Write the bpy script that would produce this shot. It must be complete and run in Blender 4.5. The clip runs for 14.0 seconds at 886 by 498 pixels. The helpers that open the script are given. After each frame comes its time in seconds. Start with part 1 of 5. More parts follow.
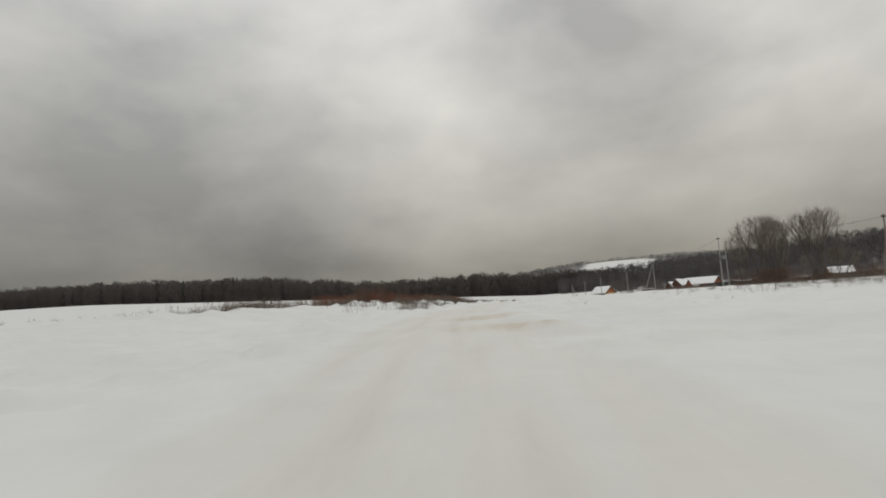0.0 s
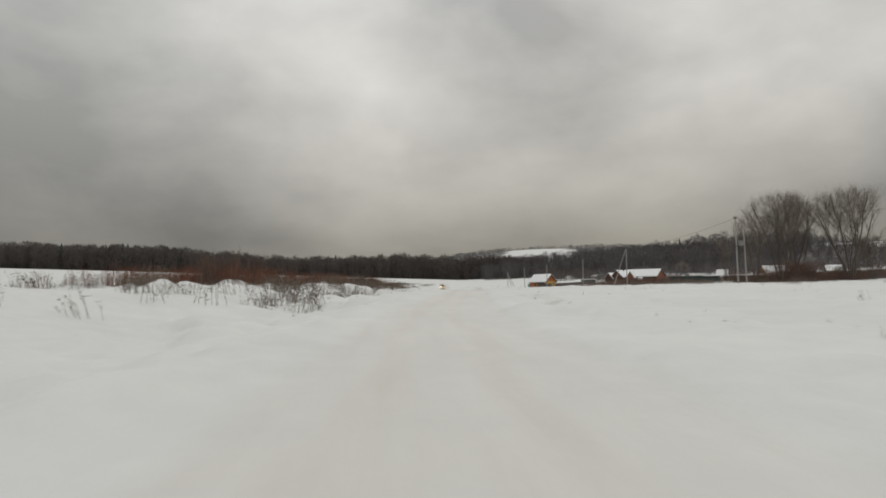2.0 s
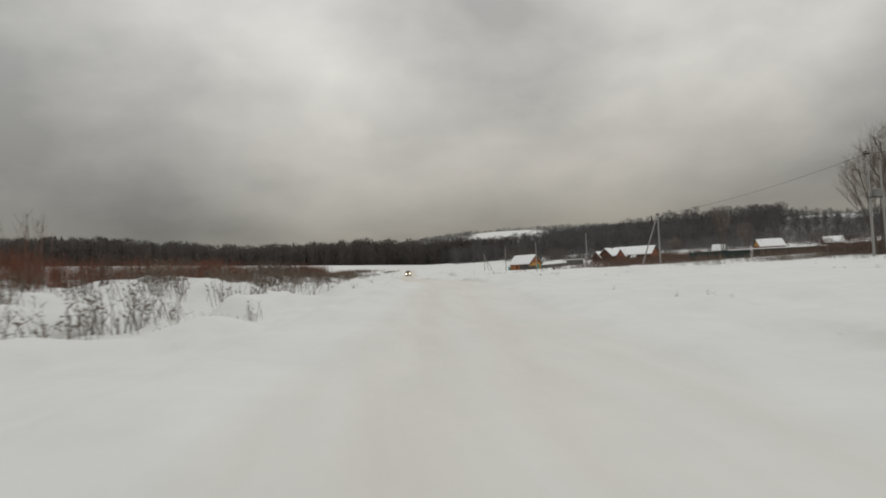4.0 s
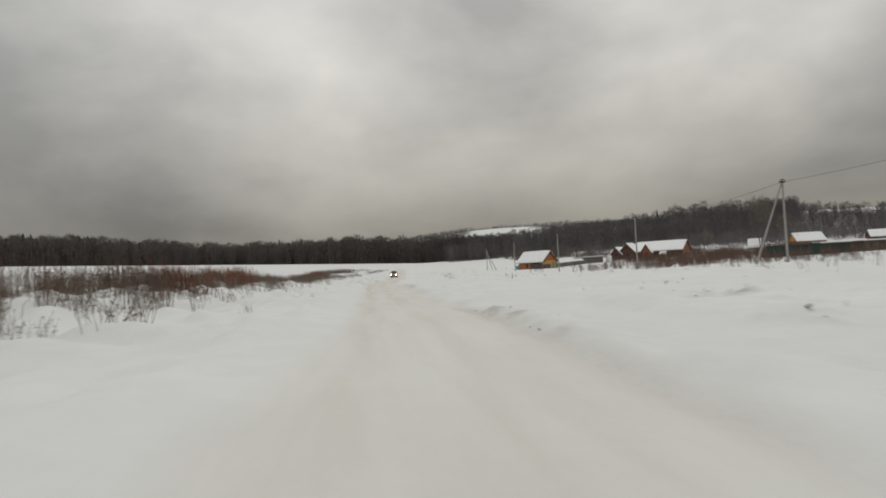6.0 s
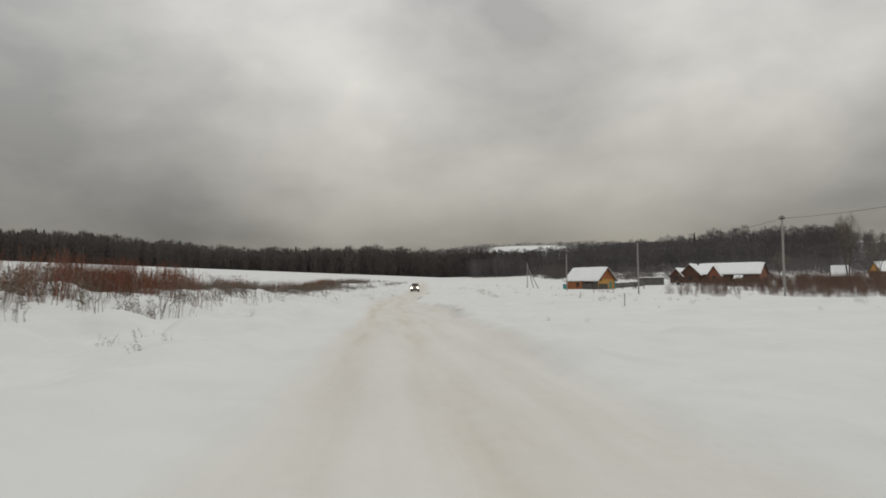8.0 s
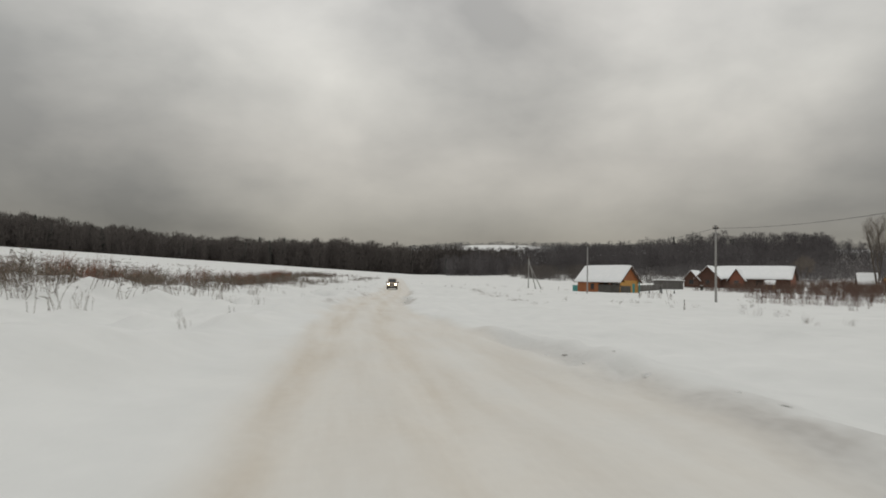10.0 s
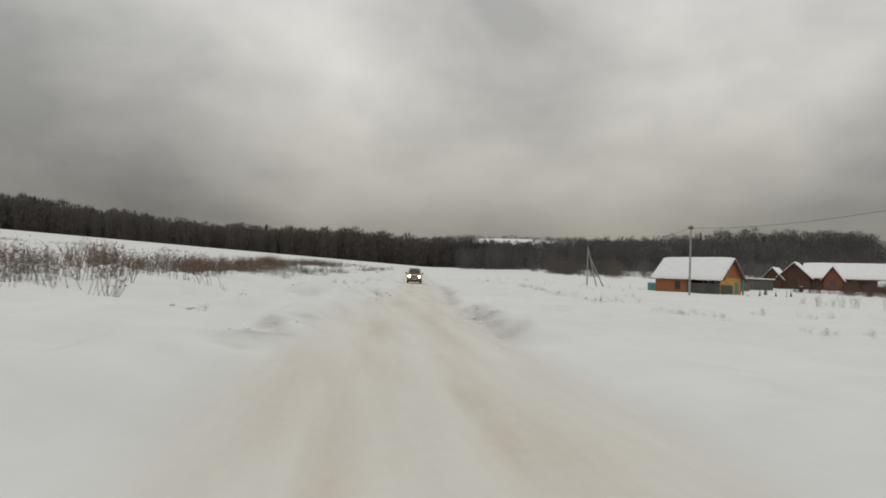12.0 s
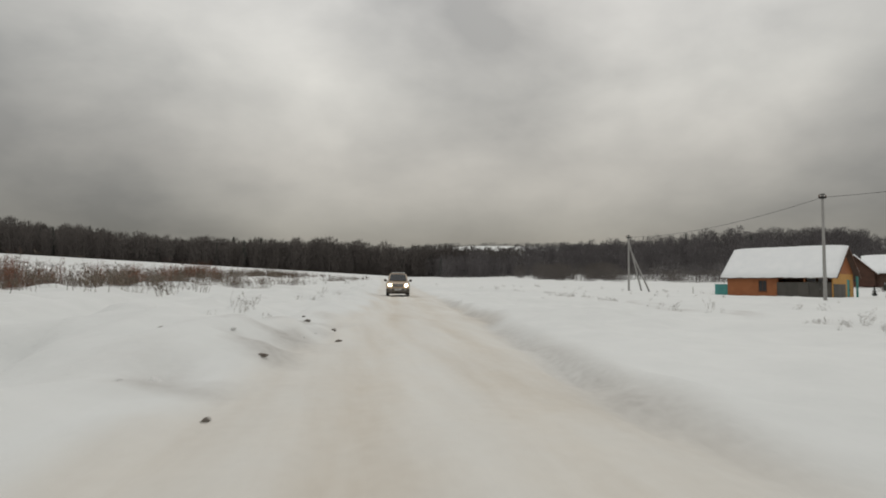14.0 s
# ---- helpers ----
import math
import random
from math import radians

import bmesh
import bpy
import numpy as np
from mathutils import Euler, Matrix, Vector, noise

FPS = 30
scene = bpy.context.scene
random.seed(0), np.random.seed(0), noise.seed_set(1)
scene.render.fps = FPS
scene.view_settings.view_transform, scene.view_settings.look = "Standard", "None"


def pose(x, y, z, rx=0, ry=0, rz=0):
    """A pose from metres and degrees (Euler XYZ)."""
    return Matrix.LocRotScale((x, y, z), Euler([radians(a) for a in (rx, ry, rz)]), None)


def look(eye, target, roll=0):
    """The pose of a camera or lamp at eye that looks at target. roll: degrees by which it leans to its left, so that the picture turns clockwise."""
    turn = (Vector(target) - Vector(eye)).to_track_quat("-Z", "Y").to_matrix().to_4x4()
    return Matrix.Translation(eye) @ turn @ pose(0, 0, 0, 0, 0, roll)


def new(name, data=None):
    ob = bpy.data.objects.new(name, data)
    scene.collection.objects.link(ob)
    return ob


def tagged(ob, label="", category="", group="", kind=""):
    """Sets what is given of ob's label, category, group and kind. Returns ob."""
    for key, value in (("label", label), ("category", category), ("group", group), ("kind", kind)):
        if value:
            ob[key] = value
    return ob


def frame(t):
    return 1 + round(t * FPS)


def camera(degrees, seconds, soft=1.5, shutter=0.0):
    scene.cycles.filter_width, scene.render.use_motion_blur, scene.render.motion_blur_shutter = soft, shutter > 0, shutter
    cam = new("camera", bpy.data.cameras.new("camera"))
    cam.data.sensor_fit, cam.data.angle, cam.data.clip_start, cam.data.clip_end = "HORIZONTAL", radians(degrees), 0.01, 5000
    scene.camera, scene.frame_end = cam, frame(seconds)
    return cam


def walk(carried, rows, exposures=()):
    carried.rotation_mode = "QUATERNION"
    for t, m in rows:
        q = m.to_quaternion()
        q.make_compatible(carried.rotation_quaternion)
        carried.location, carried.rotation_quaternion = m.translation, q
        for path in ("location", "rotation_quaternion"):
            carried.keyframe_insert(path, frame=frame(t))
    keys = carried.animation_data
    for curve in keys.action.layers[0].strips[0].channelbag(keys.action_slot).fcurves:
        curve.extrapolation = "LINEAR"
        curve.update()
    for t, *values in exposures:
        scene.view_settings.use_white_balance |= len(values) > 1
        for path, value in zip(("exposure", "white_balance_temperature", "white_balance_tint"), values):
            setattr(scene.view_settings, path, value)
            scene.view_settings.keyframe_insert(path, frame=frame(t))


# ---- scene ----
cam = camera(76.2, 14.0, soft=1.8, shutter=0.25)
PATH = [
    (0, (-0.137, -1.025, 0.424), (-0.702, 8.907, 1.443), -3.60),
    (0.5, (-1.183, 9.043, 0.724), (-1.558, 18.995, 1.627), -2.35),
    (1, (-2.018, 19.131, 0.998), (-1.773, 29.085, 1.928), -1.10),
    (1.5, (-2.160, 28.608, 1.216), (-1.511, 38.567, 1.861), 0.40),
    (2, (-1.805, 37.350, 1.346), (-0.984, 47.296, 1.990), -0.96),
    (2.5, (-1.297, 45.785, 1.420), (-0.607, 55.750, 1.902), -5.28),
    (3, (-0.861, 54.696, 1.471), (0.142, 64.641, 1.774), -4.48),
    (3.5, (-0.074, 63.534, 1.532), (1.314, 73.430, 1.896), -2.70),
    (6, (6.333, 106.831, 2.006), (7.837, 116.712, 2.328), -2.95),
    (6.5, (7.067, 114.736, 2.017), (8.928, 124.552, 2.433), -2.03),
    (7, (7.486, 122.132, 1.945), (9.345, 131.952, 2.275), -1.56),
    (7.5, (7.650, 128.873, 1.802), (9.187, 138.742, 2.285), -0.75),
    (8, (7.589, 135.267, 1.672), (8.747, 145.182, 2.278), -0.29),
    (8.5, (7.511, 141.927, 1.612), (8.623, 151.840, 2.313), 1.10),
    (9, (7.775, 148.702, 1.567), (9.339, 158.559, 2.193), 0.34),
    (11.5, (8.275, 181.515, 1.170), (9.847, 191.377, 1.698), 2.45),
    (12, (8.615, 188.129, 1.127), (10.120, 198.004, 1.578), 2.58),
    (12.5, (8.960, 194.666, 1.083), (10.415, 204.553, 1.436), 1.67),
    (13, (9.364, 201.050, 1.009), (10.913, 210.920, 1.440), 1.09),
    (13.5, (9.967, 206.904, 0.927), (11.708, 216.742, 1.352), 0.45),
    (14, (10.663, 211.964, 0.812), (12.558, 221.762, 1.448), 0.78),
]
walk(cam, [(t, look(eye, target, roll)) for t, eye, target, roll in PATH])

# ---- sky and light: a bright, heavily clouded winter day ----
world = bpy.data.worlds.new("overcast_sky")
scene.world = world
world.use_nodes = True


def build_world():
    nt = world.node_tree
    n, ln = nt.nodes, nt.links
    n.clear()
    out = n.new("ShaderNodeOutputWorld")
    bg = n.new("ShaderNodeBackground")
    sky = n.new("ShaderNodeTexSky")
    sky.sky_type = "NISHITA"
    sky.sun_disc = False
    sky.sun_elevation, sky.sun_rotation = radians(32), radians(20)
    co = n.new("ShaderNodeTexCoord")
    sep = n.new("ShaderNodeSeparateXYZ")
    ln.new(co.outputs["Generated"], sep.inputs[0])

    def math_node(op, a, b=None, c=None):
        k = n.new("ShaderNodeMath")
        k.operation = op
        for i, v in enumerate((a, b, c)):
            if v is None:
                continue
            if isinstance(v, (int, float)):
                k.inputs[i].default_value = v
            else:
                ln.new(v, k.inputs[i])
        return k.outputs[0]

    # cloud sheet: the direction is laid onto a flat layer overhead
    h = math_node("ADD", math_node("MAXIMUM", sep.outputs[2], 0.0), 0.26)
    flat_co = n.new("ShaderNodeCombineXYZ")
    ln.new(math_node("DIVIDE", sep.outputs[0], h), flat_co.inputs[0])
    ln.new(math_node("DIVIDE", sep.outputs[1], h), flat_co.inputs[1])
    flat_co.inputs[2].default_value = CLOUD_Z

    def cloud(scale, detail, rough, warp):
        k = n.new("ShaderNodeTexNoise")
        k.inputs["Scale"].default_value = scale
        k.inputs["Detail"].default_value = detail
        k.inputs["Roughness"].default_value = rough
        k.inputs["Distortion"].default_value = warp
        ln.new(flat_co.outputs[0], k.inputs["Vector"])
        return k.outputs[0]

    big = cloud(0.8, 2.0, 0.5, 0.2)
    fine = cloud(2.0, 5.0, 0.5, 0.2)
    puff = n.new("ShaderNodeTexNoise")
    puff.inputs["Scale"].default_value, puff.inputs["Detail"].default_value = 3.6, 5.0
    puff.inputs["Roughness"].default_value, puff.inputs["Distortion"].default_value = 0.52, 0.15
    layered = n.new("ShaderNodeMapping")
    layered.inputs["Location"].default_value, layered.inputs["Scale"].default_value = (0.7, 0.2, 1.3), (1.0, 1.0, 1.7)
    ln.new(co.outputs["Generated"], layered.inputs["Vector"])
    ln.new(layered.outputs[0], puff.inputs["Vector"])
    mixed = math_node("ADD", math_node("MULTIPLY", big, 0.36), math_node("ADD", math_node("MULTIPLY", fine, 0.18), math_node("MULTIPLY", puff.outputs[0], 0.46)))
    # broad cloud masses, dark and bright, by their compass bearing and height
    for bearing, height, reach, amount in CLOUD_MASSES:
        a, e = radians(bearing), radians(height)
        dot = n.new("ShaderNodeVectorMath")
        dot.operation = "DOT_PRODUCT"
        ln.new(co.outputs["Generated"], dot.inputs[0])
        dot.inputs[1].default_value = (math.sin(a) * math.cos(e), math.cos(a) * math.cos(e), math.sin(e))
        near = n.new("ShaderNodeMapRange")
        near.interpolation_type = "SMOOTHSTEP"
        near.inputs["From Min"].default_value, near.inputs["From Max"].default_value = math.cos(radians(reach)), 1.0
        near.inputs["To Min"].default_value, near.inputs["To Max"].default_value = 0.0, amount
        ln.new(dot.outputs["Value"], near.inputs["Value"])
        mixed = math_node("ADD", mixed, near.outputs[0])
    ramp = n.new("ShaderNodeValToRGB")
    ramp.color_ramp.elements[0].position, ramp.color_ramp.elements[0].color = 0.30, (0.367, 0.367, 0.36, 1)
    ramp.color_ramp.elements[1].position, ramp.color_ramp.elements[1].color = 0.66, (0.75, 0.735, 0.70, 1)
    ln.new(mixed, ramp.inputs[0])
    # overcast sky: dim and warm at the horizon, brightest overhead
    lift = n.new("ShaderNodeValToRGB")
    cr = lift.color_ramp
    cr.elements[0].position, cr.elements[0].color = 0.0, (0.408, 0.398, 0.37, 1)
    cr.elements[1].position, cr.elements[1].color = 1.0, (1.42, 1.44, 1.47, 1)
    for p, c in ((0.08, (0.503, 0.487, 0.45)), (0.2, (0.833, 0.812, 0.772)), (0.33, (1.08, 1.075, 1.045)), (0.5, (1.18, 1.185, 1.19))):
        e = cr.elements.new(p)
        e.color = (*c, 1)
    ln.new(math_node("MAXIMUM", sep.outputs[2], 0.0), lift.inputs[0])
    mul = n.new("ShaderNodeMix")
    mul.data_type, mul.blend_type = "RGBA", "MULTIPLY"
    mul.inputs[0].default_value = 1.0
    ln.new(ramp.outputs[0], mul.inputs[6])
    ln.new(lift.outputs[0], mul.inputs[7])
    # a little of the clear sky's light comes through the cloud
    dim = n.new("ShaderNodeMix")
    dim.data_type, dim.blend_type = "RGBA", "MULTIPLY"
    dim.inputs[0].default_value = 1.0
    ln.new(sky.outputs[0], dim.inputs[6])
    dim.inputs[7].default_value = (0.06, 0.06, 0.06, 1)
    mix = n.new("ShaderNodeMix")
    mix.data_type = "RGBA"
    mix.inputs[0].default_value = 0.95
    ln.new(dim.outputs[2], mix.inputs[6])
    ln.new(mul.outputs[2], mix.inputs[7])
    ln.new(mix.outputs[2], bg.inputs[0])
    bg.inputs[1].default_value = SKY_STRENGTH
    ln.new(bg.outputs[0], out.inputs[0])


CLOUD_Z = 3.1
# compass bearing, height above the horizon, reach (all degrees), amount
CLOUD_MASSES = ((-32, 7, 30, -0.17), (13, 23, 15, -0.10), (1, 14, 20, 0.07), (32, 19, 20, 0.08), (-16, 20, 16, 0.05), (44, 6, 20, -0.07), (75, 25, 40, -0.05), (-80, 30, 45, 0.05), (160, 30, 60, 0.05))
SKY_STRENGTH = 0.92
build_world()
sun_data = bpy.data.lights.new("sun", "SUN")
sun_data.energy, sun_data.angle, sun_data.color = 0.45, radians(25), (1.0, 0.96, 0.9)
sun = new("sun", sun_data)
sun.matrix_world = look((60, 120, 160), (0, 0, 0))

# ---- materials ----


def mat(name, c1, c2, scale=3.0, rough=0.8, bump=0.25, bump_scale=40.0, metal=0.0, island=0.0, rand=0.0, spec=0.4):
    """Two tones mixed by coarse and fine noise, with fine relief; island and rand vary the value piece by piece."""
    m = bpy.data.materials.new(name)
    m.use_nodes = True
    nt = m.node_tree
    n, ln = nt.nodes, nt.links
    p = n["Principled BSDF"]
    co = n.new("ShaderNodeTexCoord")
    a = n.new("ShaderNodeTexNoise")
    a.inputs["Scale"].default_value, a.inputs["Detail"].default_value = scale, 6
    b = n.new("ShaderNodeTexNoise")
    b.inputs["Scale"].default_value, b.inputs["Detail"].default_value = scale * 9, 4
    ln.new(co.outputs["Object"], a.inputs["Vector"])
    ln.new(co.outputs["Object"], b.inputs["Vector"])
    s = n.new("ShaderNodeMath")
    s.operation = "MULTIPLY_ADD"
    ln.new(b.outputs[0], s.inputs[0])
    s.inputs[1].default_value = 0.45
    half = n.new("ShaderNodeMath")
    half.operation = "MULTIPLY_ADD"
    ln.new(a.outputs[0], half.inputs[0])
    half.inputs[1].default_value, half.inputs[2].default_value = 1.3, -0.38
    ln.new(half.outputs[0], s.inputs[2])
    mix = n.new("ShaderNodeMix")
    mix.data_type = "RGBA"
    mix.inputs[6].default_value, mix.inputs[7].default_value = (*c1, 1), (*c2, 1)
    ln.new(s.outputs[0], mix.inputs[0])
    col = mix.outputs[2]
    for amount, kind in ((island, "g"), (rand, "o")):
        if amount:
            src = n.new("ShaderNodeNewGeometry") if kind == "g" else n.new("ShaderNodeObjectInfo")
            val = n.new("ShaderNodeMath")
            val.operation = "MULTIPLY_ADD"
            ln.new(src.outputs["Random Per Island" if kind == "g" else "Random"], val.inputs[0])
            val.inputs[1].default_value, val.inputs[2].default_value = 2 * amount, 1 - amount
            hsv = n.new("ShaderNodeHueSaturation")
            ln.new(val.outputs[0], hsv.inputs["Value"])
            ln.new(col, hsv.inputs["Color"])
            col = hsv.outputs[0]
    ln.new(col, p.inputs["Base Color"])
    p.inputs["Roughness"].default_value, p.inputs["Metallic"].default_value = rough, metal
    p.inputs["Specular IOR Level"].default_value = spec
    if bump:
        f = n.new("ShaderNodeTexNoise")
        f.inputs["Scale"].default_value, f.inputs["Detail"].default_value = bump_scale, 5
        ln.new(co.outputs["Object"], f.inputs["Vector"])
        bp = n.new("ShaderNodeBump")
        bp.inputs["Strength"].default_value, bp.inputs["Distance"].default_value = bump, 0.03
        ln.new(f.outputs[0], bp.inputs["Height"])
        ln.new(bp.outputs[0], p.inputs["Normal"])
    return m


def snow_ground():
    """Fresh snow; where the surface attribute 'worn' is high it is driven, brownish snow."""
    m = bpy.data.materials.new("snow_ground")
    m.use_nodes = True
    nt = m.node_tree
    n, ln = nt.nodes, nt.links
    p = n["Principled BSDF"]
    co = n.new("ShaderNodeTexCoord")
    at = n.new("ShaderNodeAttribute")
    at.attribute_name = "worn"

    def noise_node(scale, detail, rough=0.55):
        k = n.new("ShaderNodeTexNoise")
        k.inputs["Scale"].default_value, k.inputs["Detail"].default_value, k.inputs["Roughness"].default_value = scale, detail, rough
        ln.new(co.outputs["Object"], k.inputs["Vector"])
        return k.outputs[0]

    def op(kind, a, b, c=None):
        k = n.new("ShaderNodeMath")
        k.operation = kind
        for i, v in enumerate((a, b, c)):
            if v is None:
                continue
            if isinstance(v, (int, float)):
                k.inputs[i].default_value = v
            else:
                ln.new(v, k.inputs[i])
        return k.outputs[0]

    run = n.new("ShaderNodeMapping")
    run.inputs["Scale"].default_value = (1.6, 0.16, 1.0)
    ln.new(co.outputs["Object"], run.inputs["Vector"])
    lane = n.new("ShaderNodeTexNoise")
    lane.inputs["Scale"].default_value, lane.inputs["Detail"].default_value = 1.0, 6
    ln.new(run.outputs[0], lane.inputs["Vector"])
    track = lane.outputs[0]
    wide, mid, small = noise_node(0.12, 4), noise_node(0.9, 6, 0.62), noise_node(7.0, 5)
    fresh = n.new("ShaderNodeMix")
    fresh.data_type = "RGBA"
    fresh.inputs[6].default_value, fresh.inputs[7].default_value = (0.620, 0.632, 0.621, 1), (0.766, 0.774, 0.760, 1)
    ln.new(op("MULTIPLY_ADD", mid, 0.9, op("MULTIPLY_ADD", wide, 0.9, -0.4)), fresh.inputs[0])
    dirt = n.new("ShaderNodeMix")
    dirt.data_type = "RGBA"
    dirt.inputs[6].default_value, dirt.inputs[7].default_value = (0.655, 0.612, 0.54, 1), (0.46, 0.403, 0.33, 1)
    ln.new(op("MULTIPLY_ADD", small, 0.5, op("MULTIPLY_ADD", track, 1.1, -0.52)), dirt.inputs[0])
    mask = op("MULTIPLY", at.outputs["Fac"], op("MULTIPLY_ADD", track, 1.0, op("MULTIPLY_ADD", mid, 0.6, 0.0)))
    clip = n.new("ShaderNodeClamp")
    ln.new(mask, clip.inputs[0])
    mix = n.new("ShaderNodeMix")
    mix.data_type = "RGBA"
    ln.new(clip.outputs[0], mix.inputs[0])
    ln.new(fresh.outputs[2], mix.inputs[6])
    ln.new(dirt.outputs[2], mix.inputs[7])
    # greyer snow by its own attribute: lane edges, rough patches, an old track
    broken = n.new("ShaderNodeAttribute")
    broken.attribute_name = "grey_tone"
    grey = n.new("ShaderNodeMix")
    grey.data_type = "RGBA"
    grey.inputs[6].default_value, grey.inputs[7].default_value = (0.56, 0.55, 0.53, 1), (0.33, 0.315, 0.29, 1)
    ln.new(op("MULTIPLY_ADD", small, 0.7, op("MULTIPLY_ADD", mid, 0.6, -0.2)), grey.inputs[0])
    grey_mask = n.new("ShaderNodeClamp")
    ln.new(op("MULTIPLY", broken.outputs["Fac"], op("MULTIPLY_ADD", mid, 1.2, op("MULTIPLY_ADD", small, 0.6, 0.0))), grey_mask.inputs[0])
    greyed = n.new("ShaderNodeMix")
    greyed.data_type = "RGBA"
    ln.new(grey_mask.outputs[0], greyed.inputs[0])
    ln.new(mix.outputs[2], greyed.inputs[6])
    ln.new(grey.outputs[2], greyed.inputs[7])
    # leaf litter and brush showing through thin snow under the trees
    under = n.new("ShaderNodeAttribute")
    under.attribute_name = "litter"
    duff = n.new("ShaderNodeMix")
    duff.data_type = "RGBA"
    duff.inputs[6].default_value, duff.inputs[7].default_value = (0.055, 0.048, 0.044, 1), (0.13, 0.118, 0.11, 1)
    ln.new(mid, duff.inputs[0])
    hide = n.new("ShaderNodeClamp")
    ln.new(op("MULTIPLY", under.outputs["Fac"], op("MULTIPLY_ADD", wide, 0.5, 0.75)), hide.inputs[0])
    floor = n.new("ShaderNodeMix")
    floor.data_type = "RGBA"
    ln.new(hide.outputs[0], floor.inputs[0])
    ln.new(greyed.outputs[2], floor.inputs[6])
    ln.new(duff.outputs[2], floor.inputs[7])
    ln.new(floor.outputs[2], p.inputs["Base Color"])
    p.inputs["Roughness"].default_value = 0.75
    p.inputs["Specular IOR Level"].default_value = 0.25
    bp = n.new("ShaderNodeBump")
    bp.inputs["Strength"].default_value, bp.inputs["Distance"].default_value = 0.5, 0.08
    ln.new(op("ADD", op("MULTIPLY", mid, 1.0), op("MULTIPLY", small, 0.35)), bp.inputs["Height"])
    ln.new(bp.outputs[0], p.inputs["Normal"])
    return m


def glow(name, c, strength):
    m = bpy.data.materials.new(name)
    m.use_nodes = True
    p = m.node_tree.nodes["Principled BSDF"]
    p.inputs["Base Color"].default_value = (*c, 1)
    p.inputs["Emission Color"].default_value = (*c, 1)
    p.inputs["Emission Strength"].default_value = strength
    p.inputs["Roughness"].default_value = 0.2
    return m


SNOW_GROUND = snow_ground()
ROOF_SNOW = mat("roof_snow", (0.78, 0.80, 0.81), (0.88, 0.89, 0.89), 1.2, 0.8, 0.3, 9, spec=0.2)
DARK_WOOD = mat("wet_bark", (0.10, 0.089, 0.083), (0.155, 0.14, 0.131), 0.05, 0.95, 0, island=0.1, spec=0.1)
CONIFER = mat("spruce_needles", (0.03, 0.036, 0.031), (0.05, 0.058, 0.05), 0.05, 0.9, 0, island=0.25)
GREY_TWIGS = mat("grey_twigs", (0.106, 0.098, 0.10), (0.155, 0.145, 0.147), 0.04, 0.95, 0, island=0.08, spec=0.1)
# distance haze put into the colour: paler and greyer than the nearer twigs
HAZED_TWIGS = mat("hazed_far_twigs", (0.10, 0.10, 0.105), (0.15, 0.15, 0.155), 0.02, 0.95, 0, island=0.3)
BARK = mat("willow_bark", (0.075, 0.062, 0.052), (0.14, 0.12, 0.10), 2.0, 0.9, 0.6, 14)
TWIG = mat("willow_twig", (0.15, 0.125, 0.105), (0.26, 0.22, 0.18), 1.0, 0.85, 0, island=0.35)
WEED = mat("dry_weed", (0.098, 0.079, 0.063), (0.205, 0.167, 0.13), 0.6, 0.9, 0, island=0.45)
RED_SHRUB = mat("red_brown_shrub", (0.135, 0.056, 0.034), (0.235, 0.102, 0.062), 0.5, 0.85, 0, island=0.4)
BRUSH = mat("brown_brush", (0.09, 0.054, 0.042), (0.17, 0.11, 0.085), 0.5, 0.9, 0, island=0.4)
CONCRETE = mat("pole_concrete", (0.25, 0.245, 0.235), (0.36, 0.35, 0.335), 1.5, 0.85, 0.3, 30)
POLE_WOOD = mat("pole_wood", (0.12, 0.105, 0.09), (0.22, 0.195, 0.17), 2.5, 0.85, 0.4, 30)
IRON = mat("painted_iron", (0.03, 0.03, 0.03), (0.06, 0.058, 0.055), 8, 0.5, 0.1, 60, metal=0.6)
CABLE = mat("black_cable", (0.018, 0.018, 0.018), (0.03, 0.03, 0.03), 8, 0.6, 0)
PORCELAIN = mat("brown_porcelain", (0.10, 0.05, 0.03), (0.16, 0.09, 0.06), 8, 0.3, 0)
ORANGE_WOOD = mat("orange_stained_wood", (0.30, 0.105, 0.038), (0.43, 0.165, 0.065), 1.6, 0.6, 0.35, 22, rand=0.08)
YELLOW_WOOD = mat("yellow_pine", (0.46, 0.235, 0.055), (0.62, 0.345, 0.10), 1.6, 0.6, 0.35, 22, rand=0.08)
BROWN_WOOD = mat("brown_log", (0.06, 0.03, 0.02), (0.125, 0.058, 0.038), 1.4, 0.7, 0.4, 20, rand=0.1)
RED_WOOD = mat("red_brown_boards", (0.17, 0.060, 0.036), (0.27, 0.10, 0.06), 1.4, 0.7, 0.4, 20)
TEAL = mat("teal_paint", (0.055, 0.25, 0.24), (0.10, 0.35, 0.33), 1.5, 0.55, 0.2, 25, rand=0.08)
GREY_PANEL = mat("dark_grey_sheet", (0.066, 0.061, 0.054), (0.115, 0.106, 0.094), 1.0, 0.55, 0.2, 30, rand=0.12)
DARK_GREEN = mat("dark_green_sheet", (0.014, 0.028, 0.025), (0.026, 0.046, 0.040), 1.0, 0.5, 0.2, 20, rand=0.12)
OLD_WOOD = mat("weathered_boards", (0.075, 0.055, 0.045), (0.15, 0.115, 0.095), 1.2, 0.85, 0.5, 20, rand=0.2)
PALE_GREY = mat("pale_grey_board", (0.16, 0.16, 0.158), (0.25, 0.248, 0.24), 1.5, 0.7, 0.2, 20)
OLD_GREY = mat("weathered_grey_board", (0.095, 0.09, 0.085), (0.17, 0.162, 0.152), 1.5, 0.8, 0.3, 20, rand=0.15)
